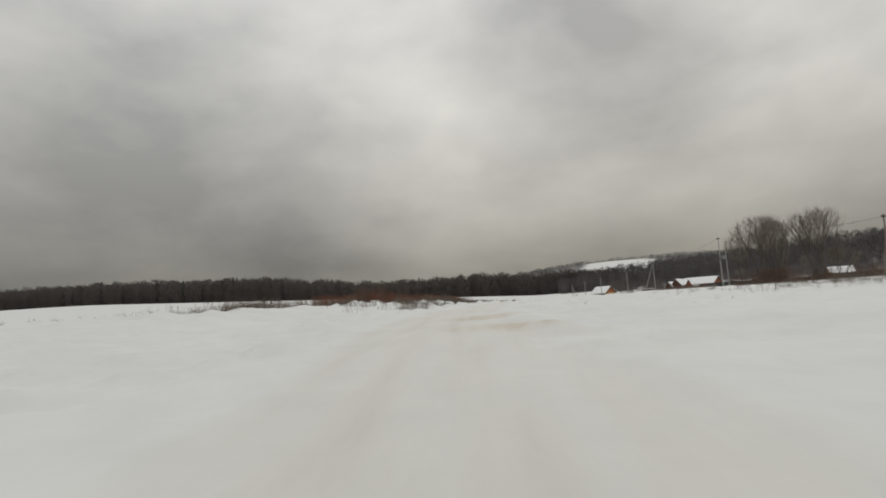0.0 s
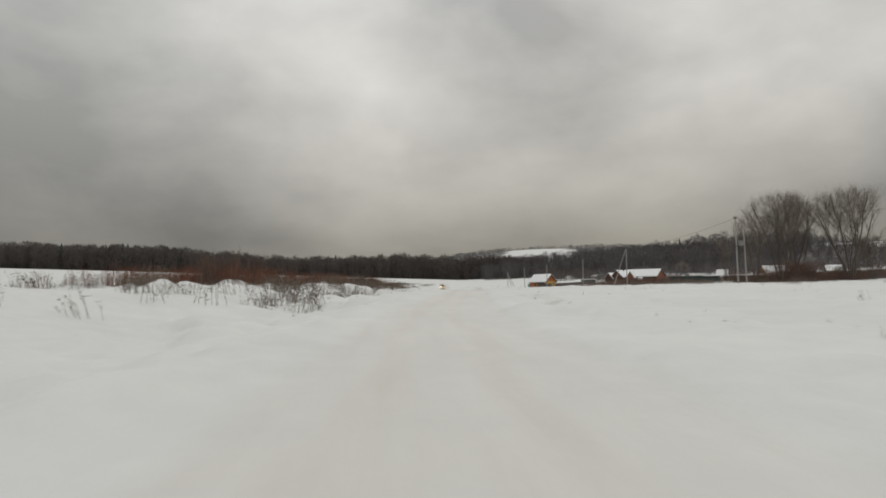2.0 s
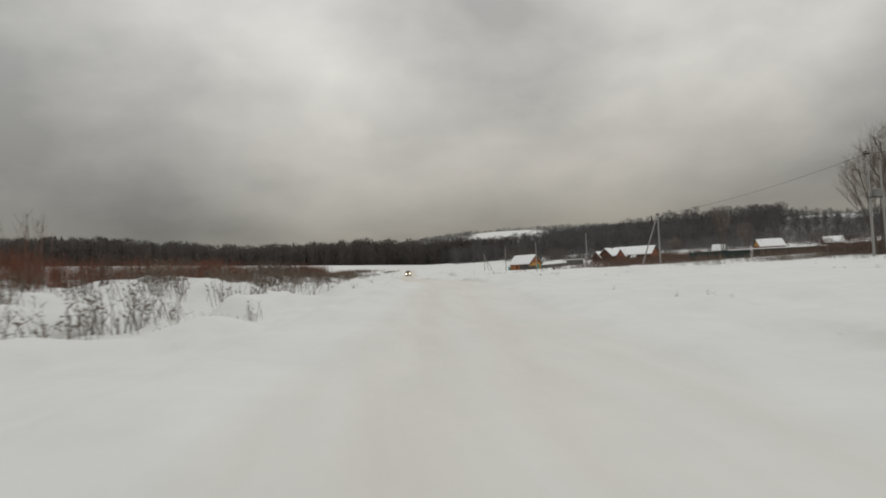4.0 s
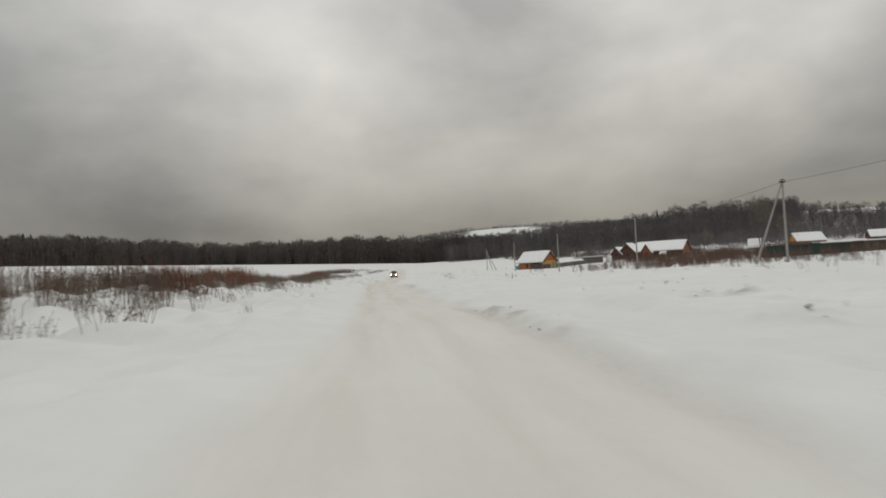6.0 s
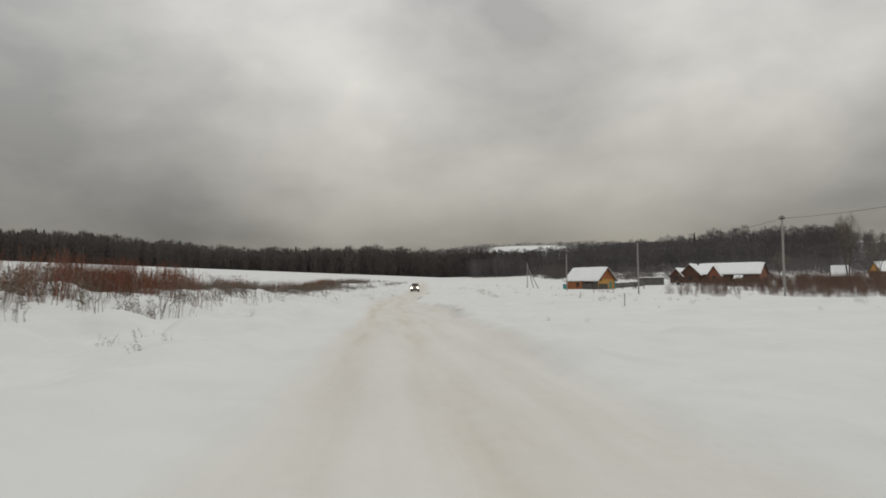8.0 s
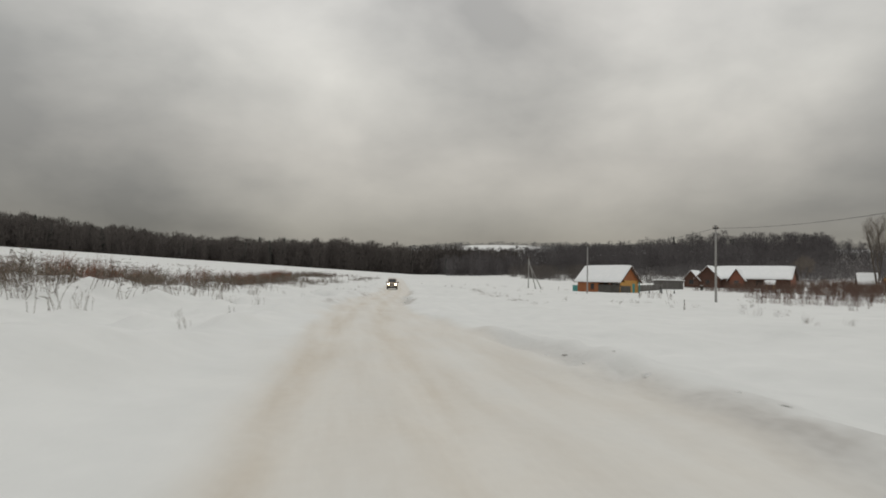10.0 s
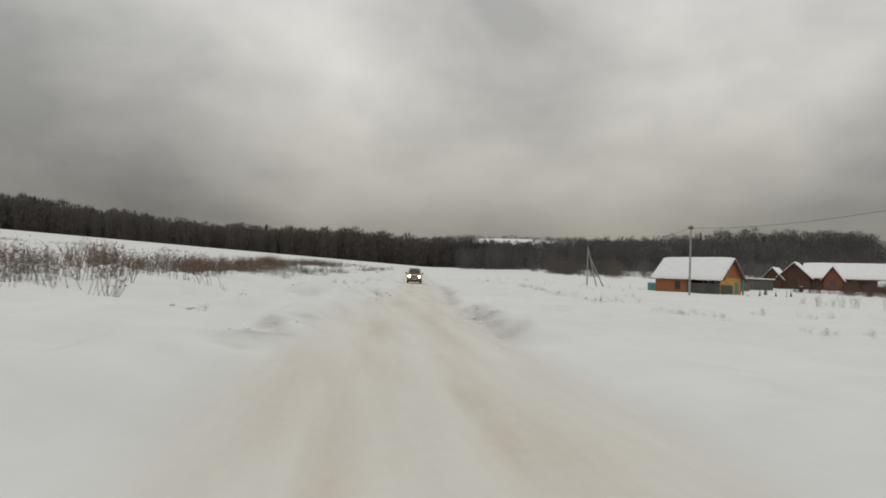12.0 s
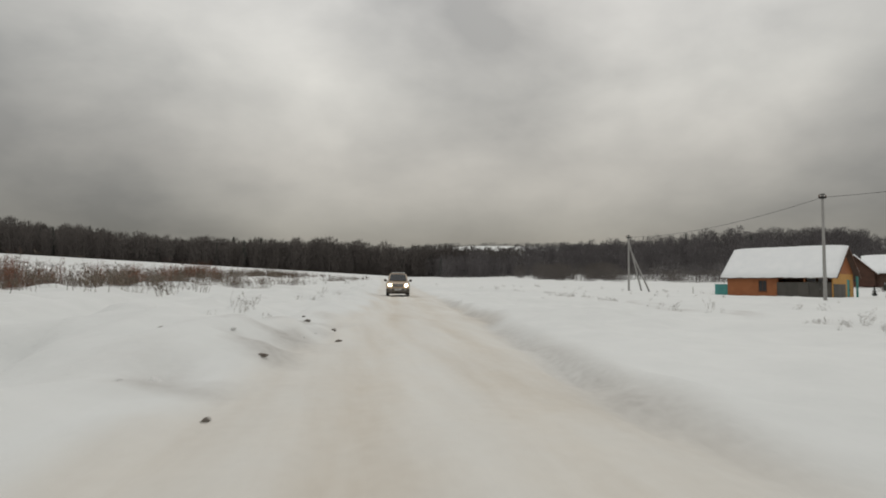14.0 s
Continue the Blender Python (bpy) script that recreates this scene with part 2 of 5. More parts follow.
WHITE_PAINT = mat("white_paint", (0.66, 0.66, 0.65), (0.78, 0.78, 0.76), 3, 0.5, 0.1, 40)
# near-black colour that stands in for the shade of an unlit room
ROOM_SHADE = mat("painted_interior_shade", (0.012, 0.011, 0.010), (0.03, 0.026, 0.024), 2, 0.8, 0)
GLASS = mat("window_glass", (0.025, 0.03, 0.035), (0.05, 0.055, 0.06), 2, 0.06, 0, spec=0.7)
CURTAIN = mat("pale_curtain", (0.40, 0.42, 0.45), (0.55, 0.57, 0.60), 6, 0.7, 0.2, 30)
CAR_PAINT = mat("dirty_beige_paint", (0.38, 0.29, 0.21), (0.52, 0.42, 0.32), 2.5, 0.42, 0.05, 60)
CAR_DIRT = mat("salt_stained_plastic", (0.055, 0.05, 0.045), (0.12, 0.105, 0.09), 4, 0.8, 0.2, 50)
CAR_GLASS = mat("car_glass", (0.018, 0.02, 0.022), (0.03, 0.033, 0.036), 2, 0.08, 0, spec=0.7)
RUBBER = mat("tyre_rubber", (0.018, 0.018, 0.018), (0.035, 0.034, 0.032), 6, 0.85, 0.4, 40)
ALLOY = mat("wheel_metal", (0.25, 0.25, 0.25), (0.4, 0.4, 0.4), 6, 0.4, 0, metal=0.8)
HEADLIGHT = glow("lit_headlamp", (1.0, 0.86, 0.58), 18.0)
CLOD = mat("frozen_mud", (0.10, 0.083, 0.068), (0.30, 0.265, 0.23), 12, 0.9, 0.6, 30, rand=0.25)
LUMP_SNOW = mat("crust_snow", (0.64, 0.635, 0.62), (0.79, 0.79, 0.78), 2.2, 0.8, 0.4, 14, rand=0.14, spec=0.2)

# ---- mesh helpers ----


def mesh_object(name, verts, faces, material, smooth=False):
    me = bpy.data.meshes.new(name)
    me.from_pydata([tuple(v) for v in verts], [], [tuple(f) for f in faces])
    me.materials.append(material)
    if smooth:
        me.polygons.foreach_set("use_smooth", [True] * len(me.polygons))
    return new(name, me)


def arrays_object(name, verts, tris, material):
    """A joined mesh of triangles from numpy arrays."""
    me = bpy.data.meshes.new(name)
    me.vertices.add(len(verts))
    me.vertices.foreach_set("co", np.asarray(verts, np.float32).ravel())
    k = len(tris)
    me.loops.add(3 * k)
    me.loops.foreach_set("vertex_index", np.asarray(tris, np.int32).ravel())
    me.polygons.add(k)
    me.polygons.foreach_set("loop_start", np.arange(0, 3 * k, 3, dtype=np.int32))
    me.update(calc_edges=True)
    me.materials.append(material)
    return new(name, me)


def thing(name, m, label, category, group="", kind=""):
    ob = new(name)
    ob.empty_display_size = 0.3
    ob.matrix_world = m
    return tagged(ob, label, category, group, kind)


def part(name, bm, material, parent, label="", smooth=False):
    me = bpy.data.meshes.new(name)
    bmesh.ops.recalc_face_normals(bm, faces=bm.faces)
    bm.to_mesh(me)
    bm.free()
    me.materials.append(material)
    if smooth:
        me.polygons.foreach_set("use_smooth", [True] * len(me.polygons))
    ob = new(name, me)
    ob.parent = parent
    if label:
        tagged(ob, label)
    return ob


def box(bm, x0, x1, y0, y1, z0, z1, bevel=0.0):
    made = bmesh.ops.create_cube(bm, size=1)["verts"]
    for v in made:
        v.co = ((x0 + x1) / 2 + v.co.x * (x1 - x0), (y0 + y1) / 2 + v.co.y * (y1 - y0), (z0 + z1) / 2 + v.co.z * (z1 - z0))
    if bevel:
        edges = list({e for v in made for e in v.link_edges})
        bmesh.ops.bevel(bm, geom=edges, offset=bevel, segments=1, profile=0.5, affect="EDGES")
    return bm


def boxes(*rows, bevel=0.0):
    bm = bmesh.new()
    for r in rows:
        box(bm, *r, bevel=bevel)
    return bm


def prism(bm, outline, x0, x1):
    """An outline in y and z, drawn out along x."""
    a = [bm.verts.new((x0, y, z)) for y, z in outline]
    b = [bm.verts.new((x1, y, z)) for y, z in outline]
    k = len(outline)
    bm.faces.new(a[::-1])
    bm.faces.new(b)
    for i in range(k):
        j = (i + 1) % k
        bm.faces.new((a[i], a[j], b[j], b[i]))
    return bm


def rod(bm, p, q, r0, r1, sides=6):
    p, q = Vector(p), Vector(q)
    d = (q - p).normalized()
    s = d.cross(Vector((0, 0, 1)) if abs(d.z) < 0.9 else Vector((1, 0, 0))).normalized()
    t = d.cross(s)
    rings = []
    for c, r in ((p, r0), (q, r1)):
        rings.append([bm.verts.new(c + (s * math.cos(6.2832 * i / sides) + t * math.sin(6.2832 * i / sides)) * r) for i in range(sides)])
    for i in range(sides):
        j = (i + 1) % sides
        bm.faces.new((rings[0][i], rings[0][j], rings[1][j], rings[1][i]))
    bm.faces.new(rings[0][::-1])
    bm.faces.new(rings[1])
    return bm


# ---- the lie of the land ----


def smooth(a, b, v):
    t = np.clip((v - a) / (b - a), 0, 1)
    return t * t * (3 - 2 * t)


CX_Y = [-300, -60, -1, 9, 19, 29, 37, 46, 55, 64, 85, 107, 122, 142, 165, 181, 195, 212, 230, 250, 270, 300, 350, 500, 700, 4000]
CX_X = [18, 4, -0.2, -1.2, -2.0, -2.15, -1.8, -1.3, -0.8, 0.0, 3.0, 6.3, 7.4, 7.6, 8.1, 8.5, 9.2, 11.0, 13.3, 15.4, 17.2, 20, 24, 32, 38, 38]
RZ_Y = [-300, -60, 0, 9, 19, 29, 37, 55, 85, 107, 122, 135, 149, 165, 181, 212, 240, 262, 300, 350, 500, 700, 1000, 1317, 4000]
RZ_Z = [-2, -1.5, -0.9, -0.6, -0.3, -0.1, 0.04, 0.17, 0.5, 0.7, 0.62, 0.38, 0.25, 0.05, -0.14, -0.45, -0.52, -0.36, 0.32, 1.2, 3.5, 7.5, 16, 20, 30]
BANK_Y = [-100, 20, 60, 80, 110, 150, 190, 215, 240, 300, 420]
BANK_Z = [0.5, 0.8, 1.0, 0.95, 0.95, 1.05, 1.05, 0.75, 0.4, 0.2, 0.0]
OR_Y = [-100, 0, 100, 122, 157, 189, 215, 247, 273, 300, 420]
OR_Z = [0.4, 0.5, 0.2, 0.25, 0.6, 0.3, 0.32, 0.41, 0.28, 0.18, 0.0]


def road_x(y):
    return np.interp(y, CX_Y, CX_X)


def value_noise(x, y, seed):
    """Smooth lattice noise between -1 and 1."""
    xi, yi = np.floor(x).astype(np.int64), np.floor(y).astype(np.int64)
    fx, fy = x - xi, y - yi
    fx, fy = fx * fx * (3 - 2 * fx), fy * fy * (3 - 2 * fy)

    def cell(a, b):
        k = (a * 374761393 + b * 668265263 + seed * 974711) & 0x7FFFFFFF
        k = ((k ^ (k >> 13)) * 1274126177) & 0x7FFFFFFF
        return ((k ^ (k >> 16)) & 0xFFFF) / 32767.5 - 1

    top = cell(xi, yi) * (1 - fx) + cell(xi + 1, yi) * fx
    low = cell(xi, yi + 1) * (1 - fx) + cell(xi + 1, yi + 1) * fx
    return top * (1 - fy) + low * fy


def land(x, y):
    """The height of the land without the small relief of the snow."""
    x, y = np.asarray(x, float), np.asarray(y, float)
    u = x - road_x(y)
    z = np.interp(y, RZ_Y, RZ_Z)
    z = z + smooth(4, 34, u) * np.interp(y, OR_Y, OR_Z)
    z = z + 0.022 * np.maximum(u - 40, 0) * smooth(90, 170, y) * (1 - smooth(450, 900, u))
    # the field climbs to the wood on the left
    z = z + LEFT_RISE * np.maximum(-(x - 70), 0).clip(0, 520) * smooth(120, 640, y)
    # wooded slope on the right, beyond the village
    z = z + RIGHT_RISE * smooth(430, 850, y + 0.25 * np.maximum(x - 60, 0)) * smooth(90, 430, x) * (1 - smooth(950, 1250, y))
    # the far ridge beyond the wood
    z = z + 53.0 * smooth(930, 1330, y) * smooth(-300, 330, x) * (1 + 0.06 * np.sin(x / 170))
    # verge on the left: a shallow ditch at first, then the bank rises straight to the field
    z = z - 0.5 * np.exp(-(((u + 10) / 4.5) ** 2)) * smooth(30, 70, y) * (1 - smooth(112, 142, y))
    z = z + np.interp(y, BANK_Y, BANK_Z) * smooth(9, 20, -u + 2.5 * smooth(112, 142, y) * (1 - smooth(192, 216, y)))
    return z


LEFT_RISE, RIGHT_RISE = 0.042, 30.0


FOREST_Y = 690.0


def wood_edge(x):
    return FOREST_Y + 0.06 * np.minimum(x + 150, 0) + 14 * np.sin(x / 60)


def slope_edge(x):
    return 600 - 190 * smooth(130, 290, x)


def clearing(x, y):
    """A snowy field high on the wooded hillside."""
    ragged = 16 * value_noise(x / 22, y / 22, 38)
    side = (x - 8) / np.maximum(y - 130, 1)
    return (side > 0.925 + ragged / 700) & (side < 1.2) & (x > 478 + ragged) & (y > 572) & (y < 800)


def open_far_field(x, y):
    ragged = 0.016 * value_noise(x / 40, y / 45, 36)
    return (x > (0.19 + ragged) * y) & (x < (0.305 + ragged) * y) & (y < 1345 + 900 * ragged)


def litter(x, y):
    """How far the snow is hidden by litter and undergrowth, 0 to 1."""
    left = smooth(-12, 3, y - wood_edge(x)) * (1 - smooth(75, 95, y - wood_edge(x))) * (1 - smooth(165, 190, x))
    hill = smooth(0, 30, y - slope_edge(x)) * smooth(92, 110, x) * (1 - smooth(290, 330, y - slope_edge(x))) * (0.94 + 0.06 * value_noise(x / 42, y / 42, 37))
    hill = hill * np.where(clearing(x, y), 0.0, 1.0)
    far = 0.85 * smooth(835, 870, y) * np.where(open_far_field(x, y), 0.0, 1.0)
    return np.maximum(np.maximum(left, hill), far)


EDGE_Y = [0, 60, 115, 135, 155, 170, 188, 205, 220, 241, 260, 320]
LEFT_U = [-2.4, -2.2, -1.9, -1.6, -1.3, -1.3, -1.9, -2.35, -2.3, -2.1, -2.1, -2.2]
RIGHT_U = [3.2, 3.0, 2.85, 3.0, 3.5, 3.9, 2.9, 2.45, 2.0, 2.65, 2.7, 2.6]


def road_edges(x, y):
    """Where the driven lane ends on either side, measured from its middle line, slightly ragged."""
    wob = 0.22 * value_noise(y / 5, y * 0 + 0.5, 71) + 0.12 * value_noise(x / 0.7, y / 1.4, 72)
    return np.interp(y, EDGE_Y, LEFT_U) + wob, np.interp(y, EDGE_Y, RIGHT_U) - wob


def scraped(y):
    """Stretches where a wheel has dug into the right-hand edge of the road."""
    out = 0 * y
    for a, b in ((108, 132), (158, 180), (198, 212), (213, 252)):
        out = np.maximum(out, smooth(a, a + 4, y) * (1 - smooth(b - 6, b, y)))
    return out


def snow_relief(x, y):
    u = x - road_x(y)
    near = np.exp(-((u / 60) ** 2)) * (1 - smooth(300, 420, y)) * smooth(-80, -20, y)
    off = smooth(2.2, 5.0, np.abs(u)) * np.where(u > 0, 0.5, 1.0)
    z = 0.20 * value_noise(x / 7, y / 9, 1) * off + 0.14 * value_noise(x / 1.9, y / 2.6, 2) * (0.35 + 0.65 * off) + 0.025 * value_noise(x / 0.6, y / 0.8, 3)
    wob = 0.18 * value_noise(y / 6, y * 0 + 0.5, 4)
    for c, d, w in ((-0.78, 0.075, 0.22), (0.78, 0.075, 0.22), (2.75, 0.04, 0.25)):
        z = z - d * np.exp(-(((u - c - wob) / w) ** 2)) * (0.6 + 0.5 * value_noise(y / 4, y * 0 + c, 5))
    lane_l, lane_r = road_edges(x, y)
    dug = scraped(y) * (0.5 + 0.5 * smooth(135, 190, y))
    z = z - 0.20 * np.exp(-(((u - lane_r + 0.1) / 0.28) ** 2)) * dug * (0.75 + 0.5 * value_noise(x / 0.6, y / 1.7, 73))
    z = z + (0.09 + 0.10 * value_noise(x / 0.7, y / 1.2, 74)) * np.exp(-(((u - lane_r - 0.55) / 0.32) ** 2)) * (0.25 + 0.75 * dug)
    # the lane is pressed a hand's width below the untouched snow
    z = z - 0.09 * smooth(0.0, 0.35, u - lane_l) * smooth(0.0, 0.35, lane_r - u) * smooth(20, 110, y)
    lump = 0.5 + 0.5 * value_noise(x / 1.3, y / 2.2, 6)
    z = z + (0.44 * lump + 0.06) * (0.6 + 0.4 * smooth(100, 170, y)) * np.exp(-(((u + 3.3 + wob) / 0.7) ** 2))
    z = z + (0.13 * (0.5 + 0.5 * value_noise(x / 1.6, y / 5.0, 7)) + 0.03) * np.exp(-(((u - 3.7 - wob) / 0.75) ** 2))
    z = z + 0.09 * value_noise(x / 0.75, y / 0.95, 12) * smooth(2.6, 3.4, np.abs(u)) * (1 - smooth(7, 14, np.abs(u)))
    tuft = np.maximum(value_noise(x / 2.6, y / 3.1, 8) - 0.45, 0)
    z = z + (0.9 * tuft + 0.35 * np.maximum(value_noise(x / 1.1, y / 1.3, 15) - 0.35, 0)) * off
    # dents where the crust has sunk between the tufts
    z = z - (0.5 * np.maximum(value_noise(x / 1.5, y / 1.9, 16) - 0.45, 0) + 0.5 * np.maximum(value_noise(x / 3.6, y / 4.4, 17) - 0.5, 0)) * off
    # hummocks of snow held by the weeds on the left verge
    z = z + 0.62 * np.maximum(value_noise(x / 1.7, y / 1.9, 10), 0) * smooth(5, 8, -u) * (1 - smooth(22, 34, -u)) * smooth(50, 75, y) * (1 - 0.6 * smooth(185, 215, y))
    # broken crust: rough patches thrown up beside the lane and trodden into the field
    rough = 0.5 * value_noise(x / 0.55, y / 0.7, 78) + 0.5 * np.abs(value_noise(x / 0.9, y / 1.2, 79))
    for cx, cy, ru, rv, deep in CRUST:
        at = np.exp(-(((x - cx - road_x(y) + road_x(cy)) / ru) ** 2) - ((y - cy) / rv) ** 2)
        z = z + deep * rough * at
    return z * near


# patches of broken crust: middle, reach across and along the road, height
CRUST = ((13.2, 208.6, 0.75, 3.4, 0.55), (6.4, 66.2, 1.0, 1.3, 0.55), (8.6, 78.0, 1.2, 1.8, 0.5), (7.4, 74.6, 0.7, 1.0, 0.45), (5.2, 61.6, 0.6, 0.9, 0.55), (7.2, 51.2, 0.6, 0.7, 0.5),
         (7.1, 71.0, 0.8, 1.0, 0.55), (15.1, 117.0, 0.7, 1.0, 0.5), (19.2, 124.0, 1.6, 3.0, 0.45), (3.8, 205.1, 0.4, 0.4, 0.45), (7.2, 200.0, 0.5, 4.0, 0.18),
         (9.7, 222.0, 0.8, 6.0, 0.24), (12.1, 169.0, 0.5, 5.0, 0.26), (10.4, 121.0, 0.5, 5.5, 0.16))


def ground_at(x, y):
    """The snow's height at one place."""
    a, b = np.array([float(x)]), np.array([float(y)])
    return float((land(a, b) + snow_relief(a, b))[0])


def build_ground():
    ys = np.concatenate([np.arange(-300, -20, 20), np.arange(-20, 285, 0.4), np.arange(285, 400, 2.5), np.arange(400, 1500, 14), np.arange(1500, 4001, 100)])
    pos = np.concatenate([np.arange(0, 8, 0.2), np.arange(8, 22, 0.4), np.arange(22, 42, 0.8), np.arange(42, 120, 3), np.arange(120, 700, 18), np.arange(700, 2600, 100)])
    us = np.concatenate([-pos[:0:-1], pos])
    gy, gu = np.meshgrid(ys, us, indexing="ij")
    gx = gu + road_x(gy)
    gz = land(gx, gy) + snow_relief(gx, gy)
    lane_l, lane_r = road_edges(gx, gy)
    inside = smooth(-0.1, 0.45, gu - lane_l) * smooth(-0.1, 0.45, lane_r - gu)
    tracks = 0.68 + 0.32 * np.exp(-(((np.abs(gu - 0.1) - 0.78) / 0.42) ** 2))
    worn = inside * tracks * (0.46 + 0.50 * smooth(80, 185, gy)) * (1 - smooth(300, 420, gy))
    worn = worn + 0.5 * np.exp(-(((gu - lane_l) / 0.4) ** 2)) * np.maximum(value_noise(gx / 1.2, gy / 2.6, 9), 0) * smooth(150, 195, gy) * (1 - smooth(260, 300, gy))
    worn = worn + 0.8 * np.maximum(value_noise(gx / 2.5, gy / 2.0, 14), 0) * np.exp(-(((gu - 2.5) / 3.5) ** 2)) * smooth(8, 15, gy) * (1 - smooth(26, 40, gy))
    worn = worn + 0.5 * np.exp(-(((gu - lane_r + 0.1) / 0.30) ** 2)) * scraped(gy) * np.maximum(value_noise(gx / 1.5, gy / 4, 11) + 0.7, 0)
    # one bare, sandy patch beside the start
    worn = worn + 1.3 * np.exp(-(((gu - 3.1) / 0.9) ** 2) - ((gy - 16.8) / 1.7) ** 2) * (0.6 + 0.5 * value_noise(gx / 0.6, gy / 0.8, 75))
    # grey band along the dug right edge, spots along the left edge
    grey_tone = 0.8 * np.exp(-(((gu - lane_r + 0.05) / 0.34) ** 2)) * scraped(gy) * (0.75 + 0.35 * value_noise(gx / 0.8, gy / 2.5, 80)) * (0.45 + 0.55 * smooth(140, 200, gy))
    grey_tone = grey_tone + 0.45 * np.exp(-(((gu - lane_l) / 0.3) ** 2)) * np.maximum(value_noise(gx / 1.0, gy / 3.0, 81) + 0.1, 0) * smooth(180, 200, gy) * (1 - smooth(250, 280, gy))
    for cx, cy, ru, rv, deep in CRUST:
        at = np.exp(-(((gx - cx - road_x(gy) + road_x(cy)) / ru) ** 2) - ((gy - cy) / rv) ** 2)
        grey_tone = np.maximum(grey_tone, 1.3 * at * np.maximum(value_noise(gx / 0.5, gy / 0.7, 82) + 0.15, 0))
    # the broken edges of an old track across the field
    for shift in (0.0, 1.7):
        line = np.interp(gy, [196, 226, 240, 266, 277, 290], [13.2, 12.5, 12.7, 15.0, 12.2, 8.5]) + shift
        grey_tone = np.maximum(grey_tone, 0.9 * np.exp(-(((gu - line) / 0.32) ** 2)) * np.maximum(value_noise(gx / 1.2, gy / 2.2, 83) + 0.05, 0) * smooth(222, 232, gy) * (1 - smooth(282, 290, gy)))
    under = litter(gx, gy)
    rows, cols = gx.shape
    index = np.arange(rows * cols).reshape(rows, cols)

    def sheet(name, c0, c1, label, category):
        keep = index[:, c0 : c1 + 1]
        verts = np.stack([gx, gy, gz], -1)[:, c0 : c1 + 1].reshape(-1, 3)
        k = np.arange(keep.size).reshape(keep.shape)
        a, b, c, d = k[:-1, :-1].ravel(), k[:-1, 1:].ravel(), k[1:, 1:].ravel(), k[1:, :-1].ravel()
        tris = np.concatenate([np.stack([a, b, c], -1), np.stack([a, c, d], -1)])
        ob = arrays_object(name, verts, tris, SNOW_GROUND)
        at = ob.data.attributes.new("worn", "FLOAT", "POINT")
        at.data.foreach_set("value", worn[:, c0 : c1 + 1].astype(np.float32).ravel())
        at = ob.data.attributes.new("litter", "FLOAT", "POINT")
        at.data.foreach_set("value", under[:, c0 : c1 + 1].astype(np.float32).ravel())
        at = ob.data.attributes.new("grey_tone", "FLOAT", "POINT")
        at.data.foreach_set("value", grey_tone[:, c0 : c1 + 1].astype(np.float32).ravel())
        ob.data.polygons.foreach_set("use_smooth", [True] * len(ob.data.polygons))
        return tagged(ob, label, category, kind="structure")

    lo, hi = int(np.searchsorted(us, -4.0)), int(np.searchsorted(us, 4.0))
    sheet("ground", 0, lo, "open snow-covered field with drifts and a shallow ditch", "ground")
    sheet("road", lo, hi, "driven snow road with brownish wheel ruts and low banks", "road")
    sheet("ground", hi, cols - 1, "open snow-covered field sloping up to the village", "ground")


build_ground()

# ---- woods ----


def ribbon(v, f, p, q, w0, w1, rng):
    """A tapering three-sided twig from p to q."""
    d = q - p
    s = np.cross(d, rng.normal(size=3))
    s = s / (np.linalg.norm(s) + 1e-9)
    t = np.cross(d, s)
    t = t / (np.linalg.norm(t) + 1e-9)
    k = len(v)
    for i in range(3):
        a = 2.0944 * i
        v.append(p + (s * math.cos(a) + t * math.sin(a)) * w0)
    if w1 > 0:
        for i in range(3):
            a = 2.0944 * i
            v.append(q + (s * math.cos(a) + t * math.sin(a)) * w1)
        for i in range(3):
            j = (i + 1) % 3
            f.append((k + i, k + j, k + 3 + j))
            f.append((k + i, k + 3 + j, k + 3 + i))
    else:
        v.append(q)
        for i in range(3):
            f.append((k + i, k + (i + 1) % 3, k + 3))


def sliver(v, f, p, d, w, rng):
    """One thin leaf-like triangle."""
    s = np.cross(d, rng.normal(size=3))
    s = s / (np.linalg.norm(s) + 1e-9) * w
    k = len(v)
    v += [p - s, p + s, p + d]
    f.append((k, k + 1, k + 2))


def bare_tree(rng, h, spread, slivers, width, low=0.28):
    """A leafless broad tree for a distant wood: trunk, limbs and a haze of twigs."""
    v, f = [], []
    lean = np.array([rng.normal() * 0.03 * h, rng.normal() * 0.03 * h, h * 0.92])
    ribbon(v, f, np.zeros(3), lean, 0.016 * h, 0.003 * h, rng)
    for _ in range(9):
        s = rng.uniform(0.3, 0.85)
        base = lean * s
        a = rng.uniform(0, 6.283)
        reach = spread * (1.1 - s) * rng.uniform(0.7, 1.2)
        tip = base + np.array([math.cos(a) * reach, math.sin(a) * reach, h * rng.uniform(0.12, 0.3) * (1.15 - s)])
        ribbon(v, f, base, tip, 0.006 * h, 0.0, rng)
    for _ in range(slivers):
        s = rng.uniform(low, 1.0)
        dome = math.sqrt(max(0.0, 1 - ((s - 0.58) / (0.44 if s > 0.58 else 0.72)) ** 2))
        a, r = rng.uniform(0, 6.283), spread * (0.15 + 0.85 * dome) * math.sqrt(rng.uniform(0, 1))
        p = np.array([math.cos(a) * r, math.sin(a) * r, h * s - 0.08 * h])
        d = np.array([math.cos(a) * 0.22 + rng.normal() * 0.22, math.sin(a) * 0.22 + rng.normal() * 0.22, 1.0]) * h * rng.uniform(0.06, 0.12)
        sliver(v, f, p, d, width * rng.uniform(0.6, 1.4), rng)
    return np.array(v), np.array(f)


